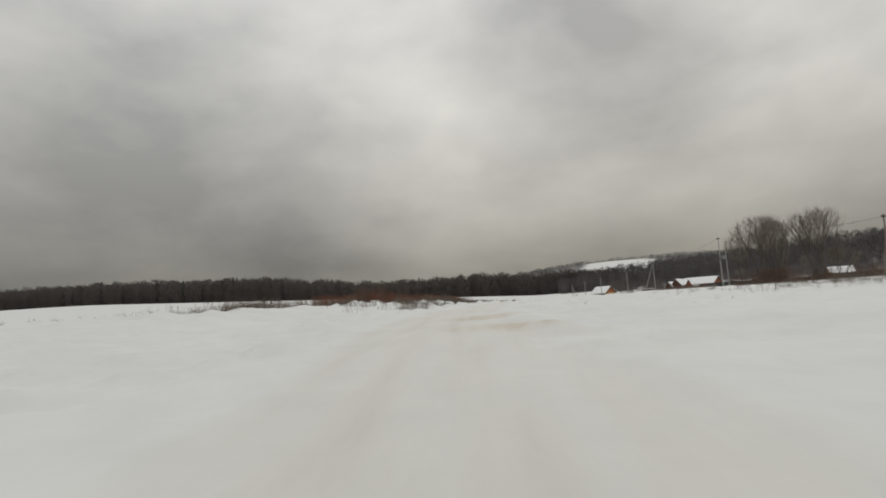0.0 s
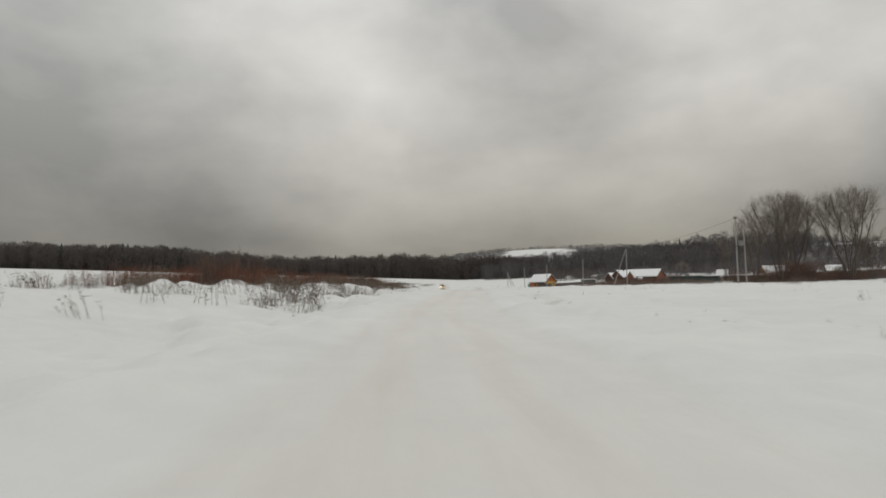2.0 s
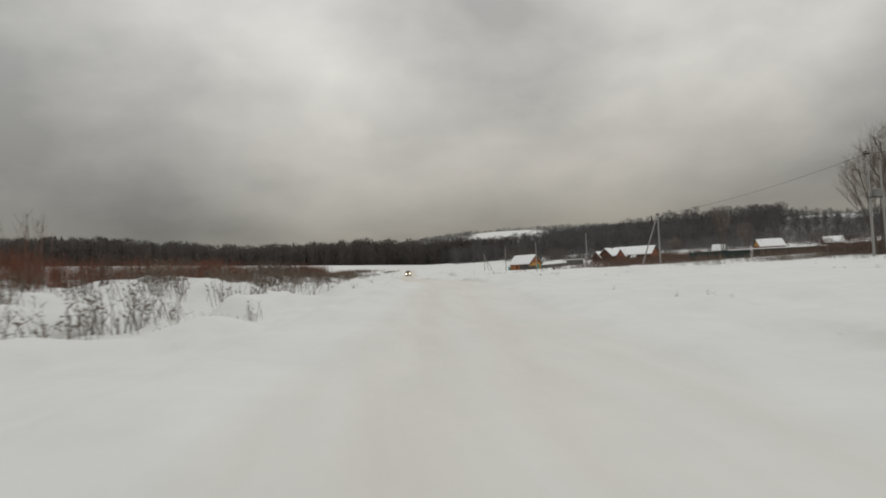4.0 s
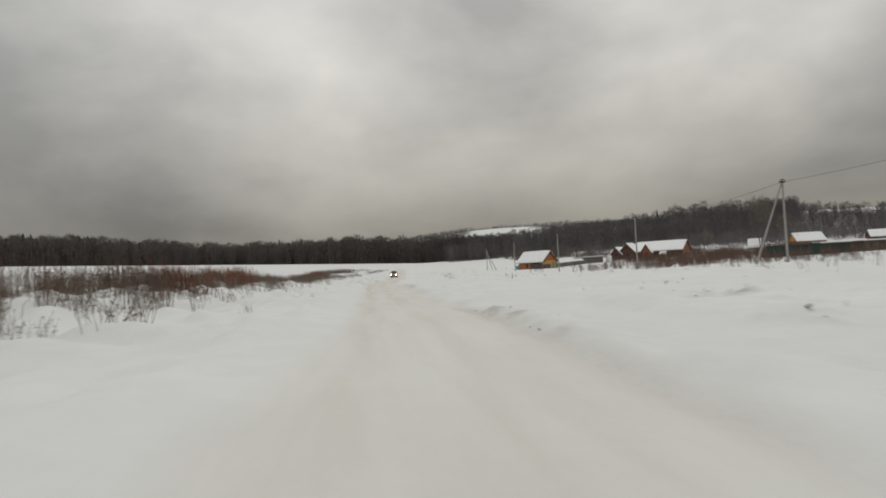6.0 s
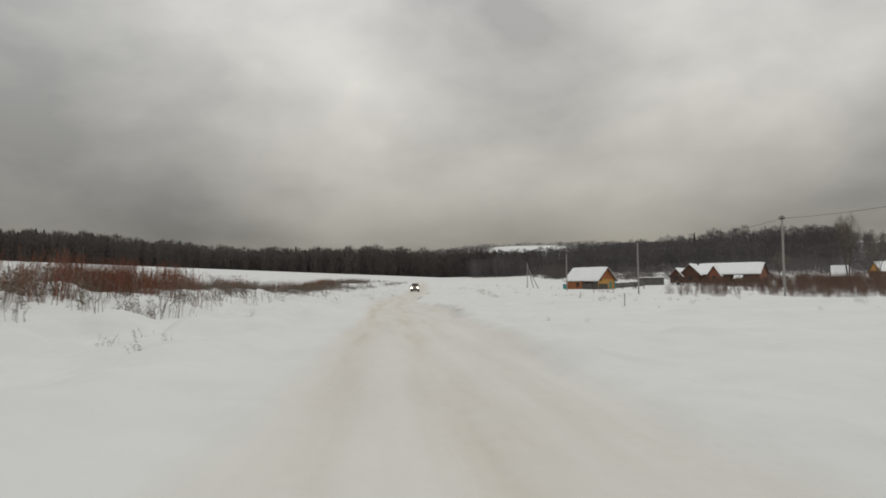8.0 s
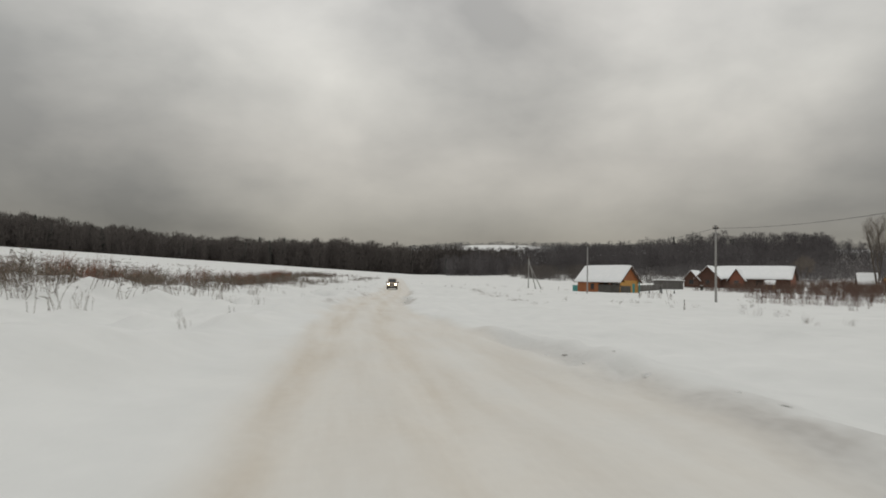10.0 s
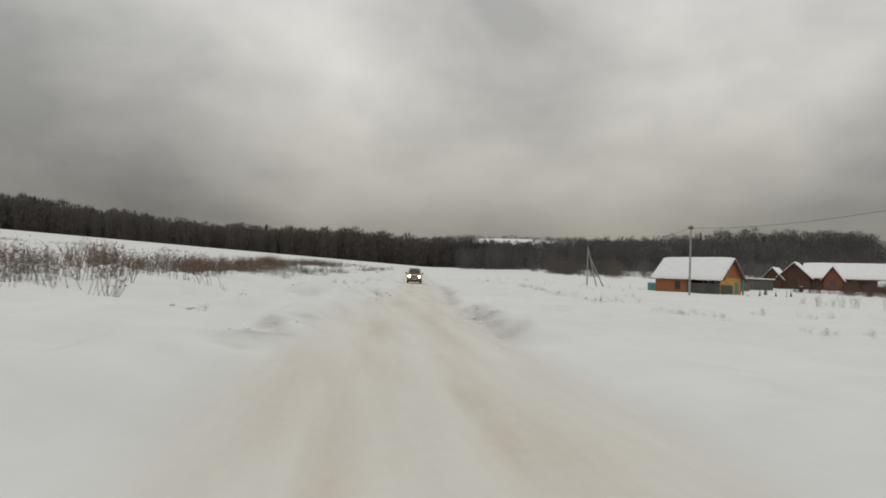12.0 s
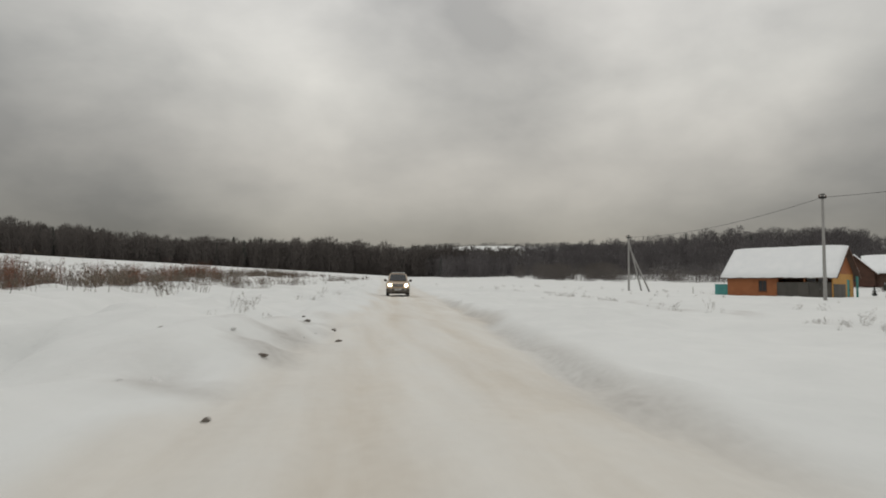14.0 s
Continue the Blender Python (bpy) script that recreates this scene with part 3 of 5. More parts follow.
def spruce(rng, h, spread):
    v, f = [], []
    ribbon(v, f, np.zeros(3), np.array([0, 0, h]), 0.012 * h, 0.0, rng)
    tiers = 11
    for i in range(tiers):
        s = 0.12 + 0.86 * i / tiers
        r = spread * (1 - s) ** 0.8 * rng.uniform(0.8, 1.15) + 0.15
        for j in range(9):
            a = 6.283 * (j + rng.uniform(-0.3, 0.3)) / 9
            k = len(v)
            w = 0.42
            v += [np.array([0, 0, h * (s + 0.09)]), np.array([math.cos(a - w) * r * 0.75, math.sin(a - w) * r * 0.75, h * s]),
                  np.array([math.cos(a) * r * rng.uniform(0.8, 1.2), math.sin(a) * r, h * (s - 0.035)]), np.array([math.cos(a + w) * r * 0.75, math.sin(a + w) * r * 0.75, h * s])]
            f += [(k, k + 1, k + 2), (k, k + 2, k + 3)]
    return np.array(v), np.array(f)


def scatter(name, kinds, places, material, label, category, kind="stuff"):
    """Copies of a few shapes at many places (x, y, z, size, turn), joined into one mesh."""
    vs, fs, base = [], [], 0
    rng = np.random.default_rng(len(places))
    for x, y, z, s, a in places:
        v, f = kinds[rng.integers(len(kinds))]
        c, d = math.cos(a), math.sin(a)
        w = v * np.array([s * rng.uniform(0.85, 1.2), s * rng.uniform(0.85, 1.2), s])
        vs.append(np.stack([w[:, 0] * c - w[:, 1] * d + x, w[:, 0] * d + w[:, 1] * c + y, w[:, 2] + z], -1))
        fs.append(f + base)
        base += len(v)
    return tagged(arrays_object(name, np.concatenate(vs), np.concatenate(fs), material), label, category, kind=kind)


def build_woods():
    rng = np.random.default_rng(5)
    broad = [bare_tree(rng, rng.uniform(19, 24), rng.uniform(3.8, 5.4), 330, 0.19, 0.0) for _ in range(10)]
    hill = [bare_tree(rng, rng.uniform(17, 22), rng.uniform(4.2, 6.0), 230, 0.17, 0.0) for _ in range(8)]
    firs = [spruce(rng, rng.uniform(18.5, 23), rng.uniform(4.0, 5.2)) for _ in range(5)]

    def stand(x0, x1, front, depth, step, back_step):
        out = []
        x = x0
        while x < x1:
            row = 0.0
            while row < depth:
                px, py = x + rng.uniform(-0.5, 0.5) * step, front(x) + row + rng.uniform(0, 1) * back_step
                out.append((px, py))
                row += back_step
            x += step
        return np.array(out)

    def place(points, lo, hi):
        z = land(points[:, 0], points[:, 1])
        clump = 1 + 0.13 * value_noise(points[:, 0] / 38, points[:, 1] / 60, 21) + 0.05 * value_noise(points[:, 0] / 11, points[:, 1] / 30, 22)
        return [(p[0], p[1], h - 0.2, rng.uniform(lo, hi) * c, rng.uniform(0, 6.283)) for p, h, c in zip(points, z, clump)]

    left = place(stand(-640, 175, lambda x: float(wood_edge(x)), 75, 4.4, 9), 0.82, 1.13)
    left = [(x, y, z, s * (0.96 + 0.22 * float(1 - smooth(-280, -140, x)) + 0.26 * float(smooth(-90, 50, x)) - 0.16 * float(smooth(80, 165, x))), a) for x, y, z, s, a in left]
    pick = (rng.random(len(left)) < 0.13) & np.array([p[1] - float(wood_edge(p[0])) > 9 for p in left])
    scatter("bare_woodland", broad, [p for p, k in zip(left, pick) if not k], DARK_WOOD, "dark leafless winter wood at the edge of the field", "forest")
    scatter("spruce_woodland", firs, [p for p, k in zip(left, pick) if k], CONIFER, "dark green spruces mixed into the winter wood", "forest")
    slope = stand(95, 900, lambda x: float(slope_edge(x)), 290, 7.8, 13)
    gap = (value_noise(slope[:, 0] / 50, slope[:, 1] / 50, 31) < 0.62) & (~clearing(slope[:, 0], slope[:, 1]) | (rng.random(len(slope)) < 0.07))
    right = place(slope[gap], 0.7, 1.0)
    right = [(x, y, z, s * (1.02 + 0.2 * float(smooth(160, 200, x)) - 0.22 * float(smooth(200, 290, x))) * (0.62 if 0.9 < (x - 8) / (y - 130) < 1.25 and 430 < y < 800 else 1.0), a) for x, y, z, s, a in right]
    pick = (rng.random(len(right)) < 0.03) & np.array([p[1] > 600 for p in right])
    scatter("hillside_woodland", hill, [p for p, k in zip(right, pick) if not k], GREY_TWIGS, "grey leafless trees covering the hillside behind the village", "forest")
    scatter("hillside_spruces", firs, [(*p[:3], 0.86 * p[3], p[4]) for p, k in zip(right, pick) if k], CONIFER, "dark spruces standing among the bare hillside trees", "forest")
    thicket = [bare_tree(rng, rng.uniform(6, 9), rng.uniform(2.4, 3.4), 110, 0.11, 0.02) for _ in range(6)]
    low = stand(84, 430, lambda x: 322 + 0.1 * max(x - 120, 0), 150, 7.0, 11)
    low = low[(value_noise(low[:, 0] / 26, low[:, 1] / 26, 35) < 0.25) & (low[:, 0] > 128 + 0.18 * (low[:, 1] - 322))]
    scatter("village_thicket", thicket, place(low, 0.7, 1.3), GREY_TWIGS, "grey-brown leafless thicket behind the village houses", "thicket")
    # a belt of tall bushes along the snowy hollow, running away from the village
    bushy = [bare_tree(rng, 8.0, 4.2, 230, 0.085, 0.0) for _ in range(6)]
    belt = stand(-3, 34, lambda x: 338.0, 225, 3.2, 3.4)
    keep = value_noise(belt[:, 0] / 11, belt[:, 1] / 13, 33) < -0.26 - 0.4 * (1 - smooth(380, 450, belt[:, 1])) * (1 - smooth(0, 12, np.abs(belt[:, 0]) - 2))
    belt = belt[keep]
    belt[:, 0] += 94 + 0.17 * (belt[:, 1] - 340)
    grown = place(belt, 0.4, 1.25)
    grown = [(x, y, z, s * (0.48 + 0.52 * float(smooth(380, 490, y))), a) for x, y, z, s, a in grown]
    scatter("hollow_bushes", bushy, grown, DARK_WOOD, "dark brown leafless bushes along the snowy hollow", "bushes")
    # the far ridge, wooded but for one open field; haze is in its twig colour
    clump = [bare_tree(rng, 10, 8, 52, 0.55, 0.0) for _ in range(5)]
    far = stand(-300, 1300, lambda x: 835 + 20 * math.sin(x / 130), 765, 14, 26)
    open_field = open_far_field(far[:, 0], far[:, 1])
    scatter("far_woodland", clump, place(far[~open_field], 0.8, 1.1), HAZED_TWIGS, "distant woods on the far ridge, greyed by painted haze", "forest")


build_woods()

# ---- big willows beside the village ----


def limb_tree(rng, height, limbs, spread):
    """A leafless spreading tree in a domed outline: (limb verts, limb faces, twig verts, twig faces)."""
    v, f, tv, tf = [], [], [], []
    wide = spread * height

    def outside(q):
        return (q[0] / wide) ** 2 + (q[1] / wide) ** 2 + ((q[2] - 0.58 * height) / (0.42 * height)) ** 2 > 1.0

    def grow(p, d, length, r, level):
        steps = 5 if level == 0 else 4
        for i in range(steps):
            q = p + d * (length / steps)
            if outside(q) and q[2] > 0.4 * height:
                break
            ribbon(v, f, p, q, r * (1 - 0.6 * i / steps), r * (1 - 0.6 * (i + 1) / steps), rng)
            if level < 3:
                for _ in range((2, 2, 1)[level]):
                    if i == 0 and level == 0:
                        continue
                    side = rng.normal(size=3)
                    side[2] = abs(side[2]) * 0.5
                    nd = d * 0.85 + 0.6 * side / np.linalg.norm(side)
                    nd = nd / np.linalg.norm(nd)
                    grow(q, nd, length * rng.uniform(0.36, 0.56), r * (0.40 - 0.045 * i), level + 1)
            if level >= 1:
                out = np.array([q[0], q[1], 0.35 * height]) / (0.5 * height)
                for _ in range((0, 2, 2, 3)[level]):
                    side = rng.normal(size=3)
                    nd = d * 0.6 + 0.35 * out + 0.6 * side / np.linalg.norm(side)
                    sliver(tv, tf, p + (q - p) * rng.uniform(0, 1), nd * rng.uniform(0.05, 0.12) * height, 0.0075, rng)
            bend = rng.normal(size=3) * 0.10
            d = d + bend + np.array([0, 0, 0.06 if level < 2 else 0.03])
            d = d / np.linalg.norm(d)
            p = q

    for k in range(limbs):
        a = 6.283 * (k + rng.uniform(-0.3, 0.3)) / limbs
        tilt = spread * rng.uniform(0.25, 0.85)
        d = np.array([math.cos(a) * tilt, math.sin(a) * tilt, 1.0])
        grow(np.array([math.cos(a) * 0.25, math.sin(a) * 0.25, -0.2]), d / np.linalg.norm(d), height * rng.uniform(0.85, 1.0), 0.0105 * height, 0)
    return v, f, tv, tf


def willow(name, x, y, height, limbs, spread, seed, label):
    rng = np.random.default_rng(seed)
    v, f, tv, tf = limb_tree(rng, height, limbs, spread)
    ob = thing(name, pose(x, y, float(land(x, y))), label, "tree", "bare trees by the village")
    trunk = arrays_object("trunk", np.array(v), np.array(f), BARK)
    crown = arrays_object("crown", np.array(tv), np.array(tf), TWIG)
    tagged(crown, "haze of fine yellowish-brown bare twigs")
    trunk.parent = crown.parent = ob
    return ob


willow("willow_tree", 62.4, 127.0, 14.9, 6, 0.46, 11, "tall leafless willow with several spreading stems")
willow("willow_tree", 67.0, 130.0, 14.2, 5, 0.40, 12, "tall leafless willow behind the village fence")
willow("willow_tree", 74.0, 126.0, 15.6, 7, 0.50, 13, "broad leafless willow with a rounded crown")
willow("willow_tree", 58.9, 128.5, 11.8, 4, 0.34, 14, "slender leaning leafless willow beside a double pole")
willow("willow_tree", 79.8, 128.0, 7.5, 6, 0.5, 15, "low dense leafless willow at the end of the row")
willow("village_tree", 157.5, 300.0, 21.0, 4, 0.20, 16, "tall bare tree rising above the village roofs")
willow("village_tree", 171.0, 303.0, 13.0, 4, 0.30, 17, "bare tree among the village houses")
willow("village_tree", 138.0, 305.0, 9.0, 4, 0.34, 18, "low bare garden tree behind the houses")

# ---- utility poles and their cable ----


def utility_pole(x, y, top, struts=(), material=CONCRETE, label="grey concrete utility pole carrying an insulated cable", lift=0.0):
    z = float(land(x, y))
    ob = thing("utility_pole", pose(x, y, z), label, "utility pole", "poles along the village")
    h = top - z
    bm = bmesh.new()
    for i in range(4):
        a, b = h * i / 4, h * (i + 1) / 4
        rod(bm, (0, 0, a - 0.5 * (i == 0)), (0, 0, b), 0.125 - 0.01 * i, 0.125 - 0.01 * (i + 1), 8)
    part("shaft", bm, material, ob)
    part("cap", boxes((-0.13, 0.13, -0.13, 0.13, h - 0.02, h + 0.06), bevel=0.02), IRON, ob, "dark iron pole cap")
    bm = bmesh.new()
    rod(bm, (-0.32, 0, h - 0.22), (0.32, 0, h - 0.22), 0.035, 0.035)
    box(bm, -0.16, 0.16, -0.15, 0.15, h - 0.3, h - 0.14, 0.01)
    part("bracket", bm, IRON, ob, "dark iron cable bracket")
    for s in (-0.3, 0.3):
        bm = bmesh.new()
        rod(bm, (s, 0, h - 0.2), (s, 0, h - 0.02), 0.05, 0.035)
        part("insulator", bm, PORCELAIN, ob, "small brown insulator")
    for dx, dy, up, *keep in struts:
        hold = keep[0] if keep else 0.02
        bm = bmesh.new()
        foot = float(land(x + dx, y + dy)) - z
        rod(bm, (dx, dy, foot - 0.3), (hold * dx, hold * dy, h * up), 0.11, 0.08, 8)
        part("strut", bm, material, ob)
    return Vector((x, y, top - 0.2))


tops = [
    utility_pole(54.0, 76.5, 8.9, ((-0.6, 0.5, 0.7),), POLE_WOOD, "weathered wooden utility pole with a short side post"),
    utility_pole(51.6, 122.1, 11.4, ((1.15, -0.4, 0.91, 0.9),), CONCRETE, "tall grey double utility pole in front of willows"),
    utility_pole(48.1, 156.7, 8.9, ((-2.6, 1.2, 0.97),), CONCRETE, "grey utility pole propped by a slanting strut"),
    utility_pole(49.2, 189.0, 8.4),
    utility_pole(46.2, 215.5, 7.9),
    utility_pole(46.2, 247.5, 7.9, label="grey concrete utility pole in the snow before a cottage"),
    utility_pole(44.9, 273.3, 6.95, ((1.5, -0.4, 0.9), (3.1, 0.5, 0.8)), CONCRETE, "weathered grey end pole held by two slanting struts"),
]
# switch box between the legs of the double pole
box_z = float(land(51.6, 122.1))
crate = thing("pole_box", pose(52.2, 121.9, box_z + 5.9), "small grey metal switch box on a double pole", "switch box")
part("case", boxes((-0.35, 0.35, -0.25, 0.25, 0.0, 0.8), bevel=0.03), PALE_GREY, crate)
part("shelf", boxes((-0.75, 0.75, -0.22, 0.22, -0.08, -0.004)), IRON, crate)


def cable(p, q, sag):
    bm = bmesh.new()
    last = None
    for i in range(25):
        s = i / 24
        c = p.lerp(q, s) - Vector((0, 0, sag * 4 * s * (1 - s)))
        if last is not None:
            rod(bm, last, c, 0.016, 0.016, 5)
        last = c
    ob = part("power_cable", bm, CABLE, None)
    return tagged(ob, "black insulated cable sagging between two poles", "cable", "cable spans")


for one, two in zip(tops[:-1], tops[1:]):
    cable(one, two, 0.7)

# ---- houses ----


def roof_pair(ob, x0, x1, half, eave, ridge, over, thick=0.14, snow=0.24, drop=None, seed=1):
    """Two pitched slabs along x with a snow blanket on each; the ridge at y = 0."""
    rise = (ridge - eave) / half
    rng = np.random.default_rng(seed)
    for s in (-1, 1):
        out = half + over
        zl = eave - over * rise
        bm = bmesh.new()
        prism(bm, [(0, ridge), (s * out, zl), (s * out, zl + thick), (0, ridge + thick)], x0 - over, x1 + over)
        part("roof_slope", bm, OLD_WOOD, ob)
        # snow blanket: soft edges and an uneven face
        nx, ny = 26, 9
        bm = bmesh.new()
        grid = []
        for i in range(nx):
            row = []
            for j in range(ny):
                a, b = i / (nx - 1), j / (ny - 1)
                x = x0 - over - 0.02 + (x1 - x0 + 2 * over + 0.04) * a
                y = s * (out + 0.06) * b
                edge = min(1.0, min(a, 1 - a) * 9, (1 - b) * 6 + 0.15)
                z = ridge + thick + (zl - ridge) * b * (out + 0.06) / out + 0.004 + snow * (0.35 + 0.65 * edge ** 0.6) + rng.normal() * 0.012
                if j == ny - 1:
                    y += s * rng.uniform(-0.04, 0.05)
                row.append(bm.verts.new((x, y, z)))
            grid.append(row)
        for i in range(nx - 1):
            for j in range(ny - 1):
                bm.faces.new((grid[i][j], grid[i + 1][j], grid[i + 1][j + 1], grid[i][j + 1]))
        rim = [grid[i][ny - 1] for i in range(nx)] + [grid[nx - 1][j] for j in range(ny - 2, -1, -1)]
        rim = [grid[0][j] for j in range(ny - 1)] + rim
        low = []
        for vert in rim:
            b = abs(vert.co.y) / out
            low.append(bm.verts.new((vert.co.x, vert.co.y, ridge + thick + (zl - ridge) * b + 0.003)))
        for i in range(len(rim) - 1):
            bm.faces.new((rim[i], rim[i + 1], low[i + 1], low[i]))
        part("roof_snow", bm, ROOF_SNOW, ob, "thick white snow on the roof", smooth=True)
    for x in (x0 - over - 0.05, x1 + over + 0.01):
        bm = bmesh.new()
        for s in (-1, 1):
            out = half + over
            zl = eave - over * rise
            prism(bm, [(0, ridge - 0.06), (s * out, zl - 0.06), (s * out, zl + thick - 0.01), (0, ridge + thick - 0.01)], x, x + 0.04)
        part("barge_board", bm, BROWN_WOOD, ob)


def lapped(bm, lo, hi, d0, d1, z0, z1, step, along, outer):
    """One solid of lapped boards: lo(z) and hi(z) bound it along the wall, d0 and d1 are its faces, outer the weather side (-1: d0, 1: d1)."""
    rings = []
    z = z0
    while z < z1 - 1e-6:
        top = min(z + step, z1)
        for zz, out in ((z, 0.022), (top, 0.0)):
            a, b = lo(zz), hi(zz)
            p, q = (d0 - out, d1) if outer < 0 else (d0, d1 + out)
            ring = [(a, p), (b, p), (b, q), (a, q)]
            rings.append([bm.verts.new((s, d, zz) if along == "x" else (d, s, zz)) for s, d in ring])
        z = top
    for r, t in zip(rings[:-1], rings[1:]):
        for i in range(4):
            k = (i + 1) % 4
            bm.faces.new((r[i], r[k], t[k], t[i]))
    bm.faces.new(rings[0][::-1])
    bm.faces.new(rings[-1])


def board_wall(ob, x0, x1, y0, y1, z0, z1, material, holes=(), step=0.19, name="wall", along="x", label="", outer=-1):
    """A wall of lapped horizontal boards along x or y, with openings (a0, a1, z0, z1) cut through it."""
    bm = bmesh.new()
    a0, a1, d0, d1 = (x0, x1, y0, y1) if along == "x" else (y0, y1, x0, x1)
    at = a0

    def span(s, e, lo, hi):
        if e - s > 0.02 and hi - lo > 0.02:
            lapped(bm, lambda z: s, lambda z: e, d0, d1, lo, hi, step, along, outer)

    for h0, h1, hz0, hz1 in sorted(holes):
        span(at, h0, z0, z1)
        span(h0, h1, z0, hz0)
        span(h0, h1, hz1, z1)
        at = h1
    span(at, a1, z0, z1)
    return part(name, bm, material, ob, label)


def gable_end(ob, x0, x1, half, eave, ridge, material, name="gable", label=""):
    """Lapped boards that fill the triangle under a roof."""
    bm = bmesh.new()
    w = lambda z: half * max(0.02, (ridge - z) / (ridge - eave))  # noqa: E731
    lapped(bm, lambda z: -w(z), w, x0, x1, eave, ridge - 0.03, 0.19, "y", -1 if x0 < 0 else 1)
    return part(name, bm, material, ob, label)


def window(ob, x0, x1, y, z0, z1, frame_material, pane_material, facing=-1, bars=1):
    """A framed window set into a front wall whose outer face is at y."""
    win = part("window", boxes((x0, x0 + 0.07, y - 0.03, y + 0.09, z0, z1), (x1 - 0.07, x1, y - 0.03, y + 0.09, z0, z1), (x0 + 0.07, x1 - 0.07, y - 0.03, y + 0.09, z0, z0 + 0.07),
                               (x0 + 0.07, x1 - 0.07, y - 0.03, y + 0.09, z1 - 0.07, z1), *[((x0 + (x1 - x0) * (i + 1) / (bars + 1)) - 0.025, (x0 + (x1 - x0) * (i + 1) / (bars + 1)) + 0.025, y - 0.02, y + 0.06, z0 + 0.07, z1 - 0.07) for i in range(bars)]), frame_material, ob)
    part("pane", boxes((x0 + 0.06, x1 - 0.06, y + 0.02, y + 0.035, z0 + 0.06, z1 - 0.06)), pane_material, win)
    part("sill", boxes((x0 - 0.05, x1 + 0.05, y - 0.1, y + 0.02, z0 - 0.05, z0 - 0.004)), frame_material, win)
    return win


def cottage():
    """Orange timber cottage with a veranda: x along the ridge towards the near gable, front at -y."""
    ob = thing("cottage", pose(57.1, 262.9, -0.22, 0, 0, -64.0), "orange timber cottage with snowy gable roof and grey veranda", "house")
    hl, half, eave, ridge = 4.95, 2.65, 2.62, 5.12
    part("foundation", boxes((-hl, hl, -half, half, -0.6, 0.05)), PALE_GREY, ob)
    # front: closed part with a window, then the veranda opening
    board_wall(ob, -hl, 0.0, -half, -half + 0.14, 0.05, eave, ORANGE_WOOD, holes=((-1.75, -0.95, 0.85, 1.95),), label="orange-stained board wall")
    window(ob, -1.75, -0.95, -half, 0.85, 1.95, BROWN_WOOD, GLASS)
    board_wall(ob, -hl, -hl + 0.14, -half + 0.145, half, 0.05, eave, ORANGE_WOOD, along="y")
    board_wall(ob, -hl + 0.145, hl, half - 0.14, half, 0.05, eave, ORANGE_WOOD)
    # back wall of the veranda with pale curtained windows
    board_wall(ob, 0.005, hl - 0.15, -half + 1.5, -half + 1.62, 0.05, eave, BROWN_WOOD, holes=((2.2, 3.0, 1.1, 2.2), (3.2, 4.0, 1.1, 2.2)))
    for a in (2.2, 3.2):
        window(ob, a, a + 0.8, -half + 1.5, 1.1, 2.2, WHITE_PAINT, CURTAIN)
    part("floor", boxes((0.0, hl, -half + 0.05, -half + 1.5, 0.04, 0.1)), OLD_WOOD, ob)
    for i in range(5):
        x = 0.02 + i * 0.965
        part("parapet_panel", boxes((x, x + 0.95, -half - 0.02, -half + 0.03, 0.1, 1.78), bevel=0.01), GREY_PANEL, ob, "dark grey sheet panel")
    for x in (0.06, 2.5, hl - 0.06):
        part("veranda_post", boxes((x - 0.06, x + 0.06, -half + 0.04, -half + 0.16, 0.1, eave)), ORANGE_WOOD, ob)
    part("veranda_beam", boxes((0.0, hl, -half - 0.01, -half + 0.14, eave - 0.16, eave)), ORANGE_WOOD, ob)
    # near gable: yellow boards with a teal door and posts
    board_wall(ob, hl - 0.14, hl, -half + 1.2, half - 0.145, 0.05, eave, YELLOW_WOOD, holes=((0.9, 1.7, 0.0, 2.1),), along="y", label="fresh yellow pine boards")
    door = part("door", boxes((hl - 0.10, hl - 0.04, 0.9, 1.7, 0.06, 2.1)), TEAL, ob, "teal painted door")
    part("door_handle", boxes((hl - 0.03, hl + 0.03, 1.58, 1.62, 1.0, 1.14)), IRON, door)
    part("corner_panel", boxes((hl - 0.08, hl + 0.01, -half, -half + 1.15, 0.1, 2.3)), YELLOW_WOOD, ob, "fresh yellow pine corner boards")
    for i in range(3):
        part("parapet_panel", boxes((hl + 0.015, hl + 0.06, -half + 0.02 + 1.0 * i, -half + 1.0 + 1.0 * i, 0.06, 1.62), bevel=0.01), GREY_PANEL, ob, "dark grey sheet panel")
    gable_end(ob, hl - 0.12, hl, half, eave, ridge, ORANGE_WOOD)
    gable_end(ob, -hl, -hl + 0.12, half, eave, ridge, ORANGE_WOOD)
    part("porch_post", boxes((hl + 0.3, hl + 0.46, 2.35, 2.51, -0.3, 2.45)), TEAL, ob, "teal painted porch post")
    roof_pair(ob, -hl, hl, half, eave, ridge, 0.5, seed=3)
    return ob


cottage()
# teal lean-to beside the cottage
shed = thing("lean_to", pose(57.1, 262.9, -0.22, 0, 0, -64.0) @ pose(-5.75, -2.3, 0), "small teal painted lean-to against the cottage", "shed")
for i in range(6):
    part("board", boxes((-0.72 + 0.24 * i, -0.50 + 0.24 * i, -0.02, 0.02, -0.3, 1.5)), TEAL, shed)
part("side", boxes((-0.76, -0.724, -0.02, 1.2, -0.3, 1.45)), TEAL, shed)
part("lid", boxes((-0.8, 0.74, -0.08, 1.25, 1.504, 1.55)), TEAL, shed)


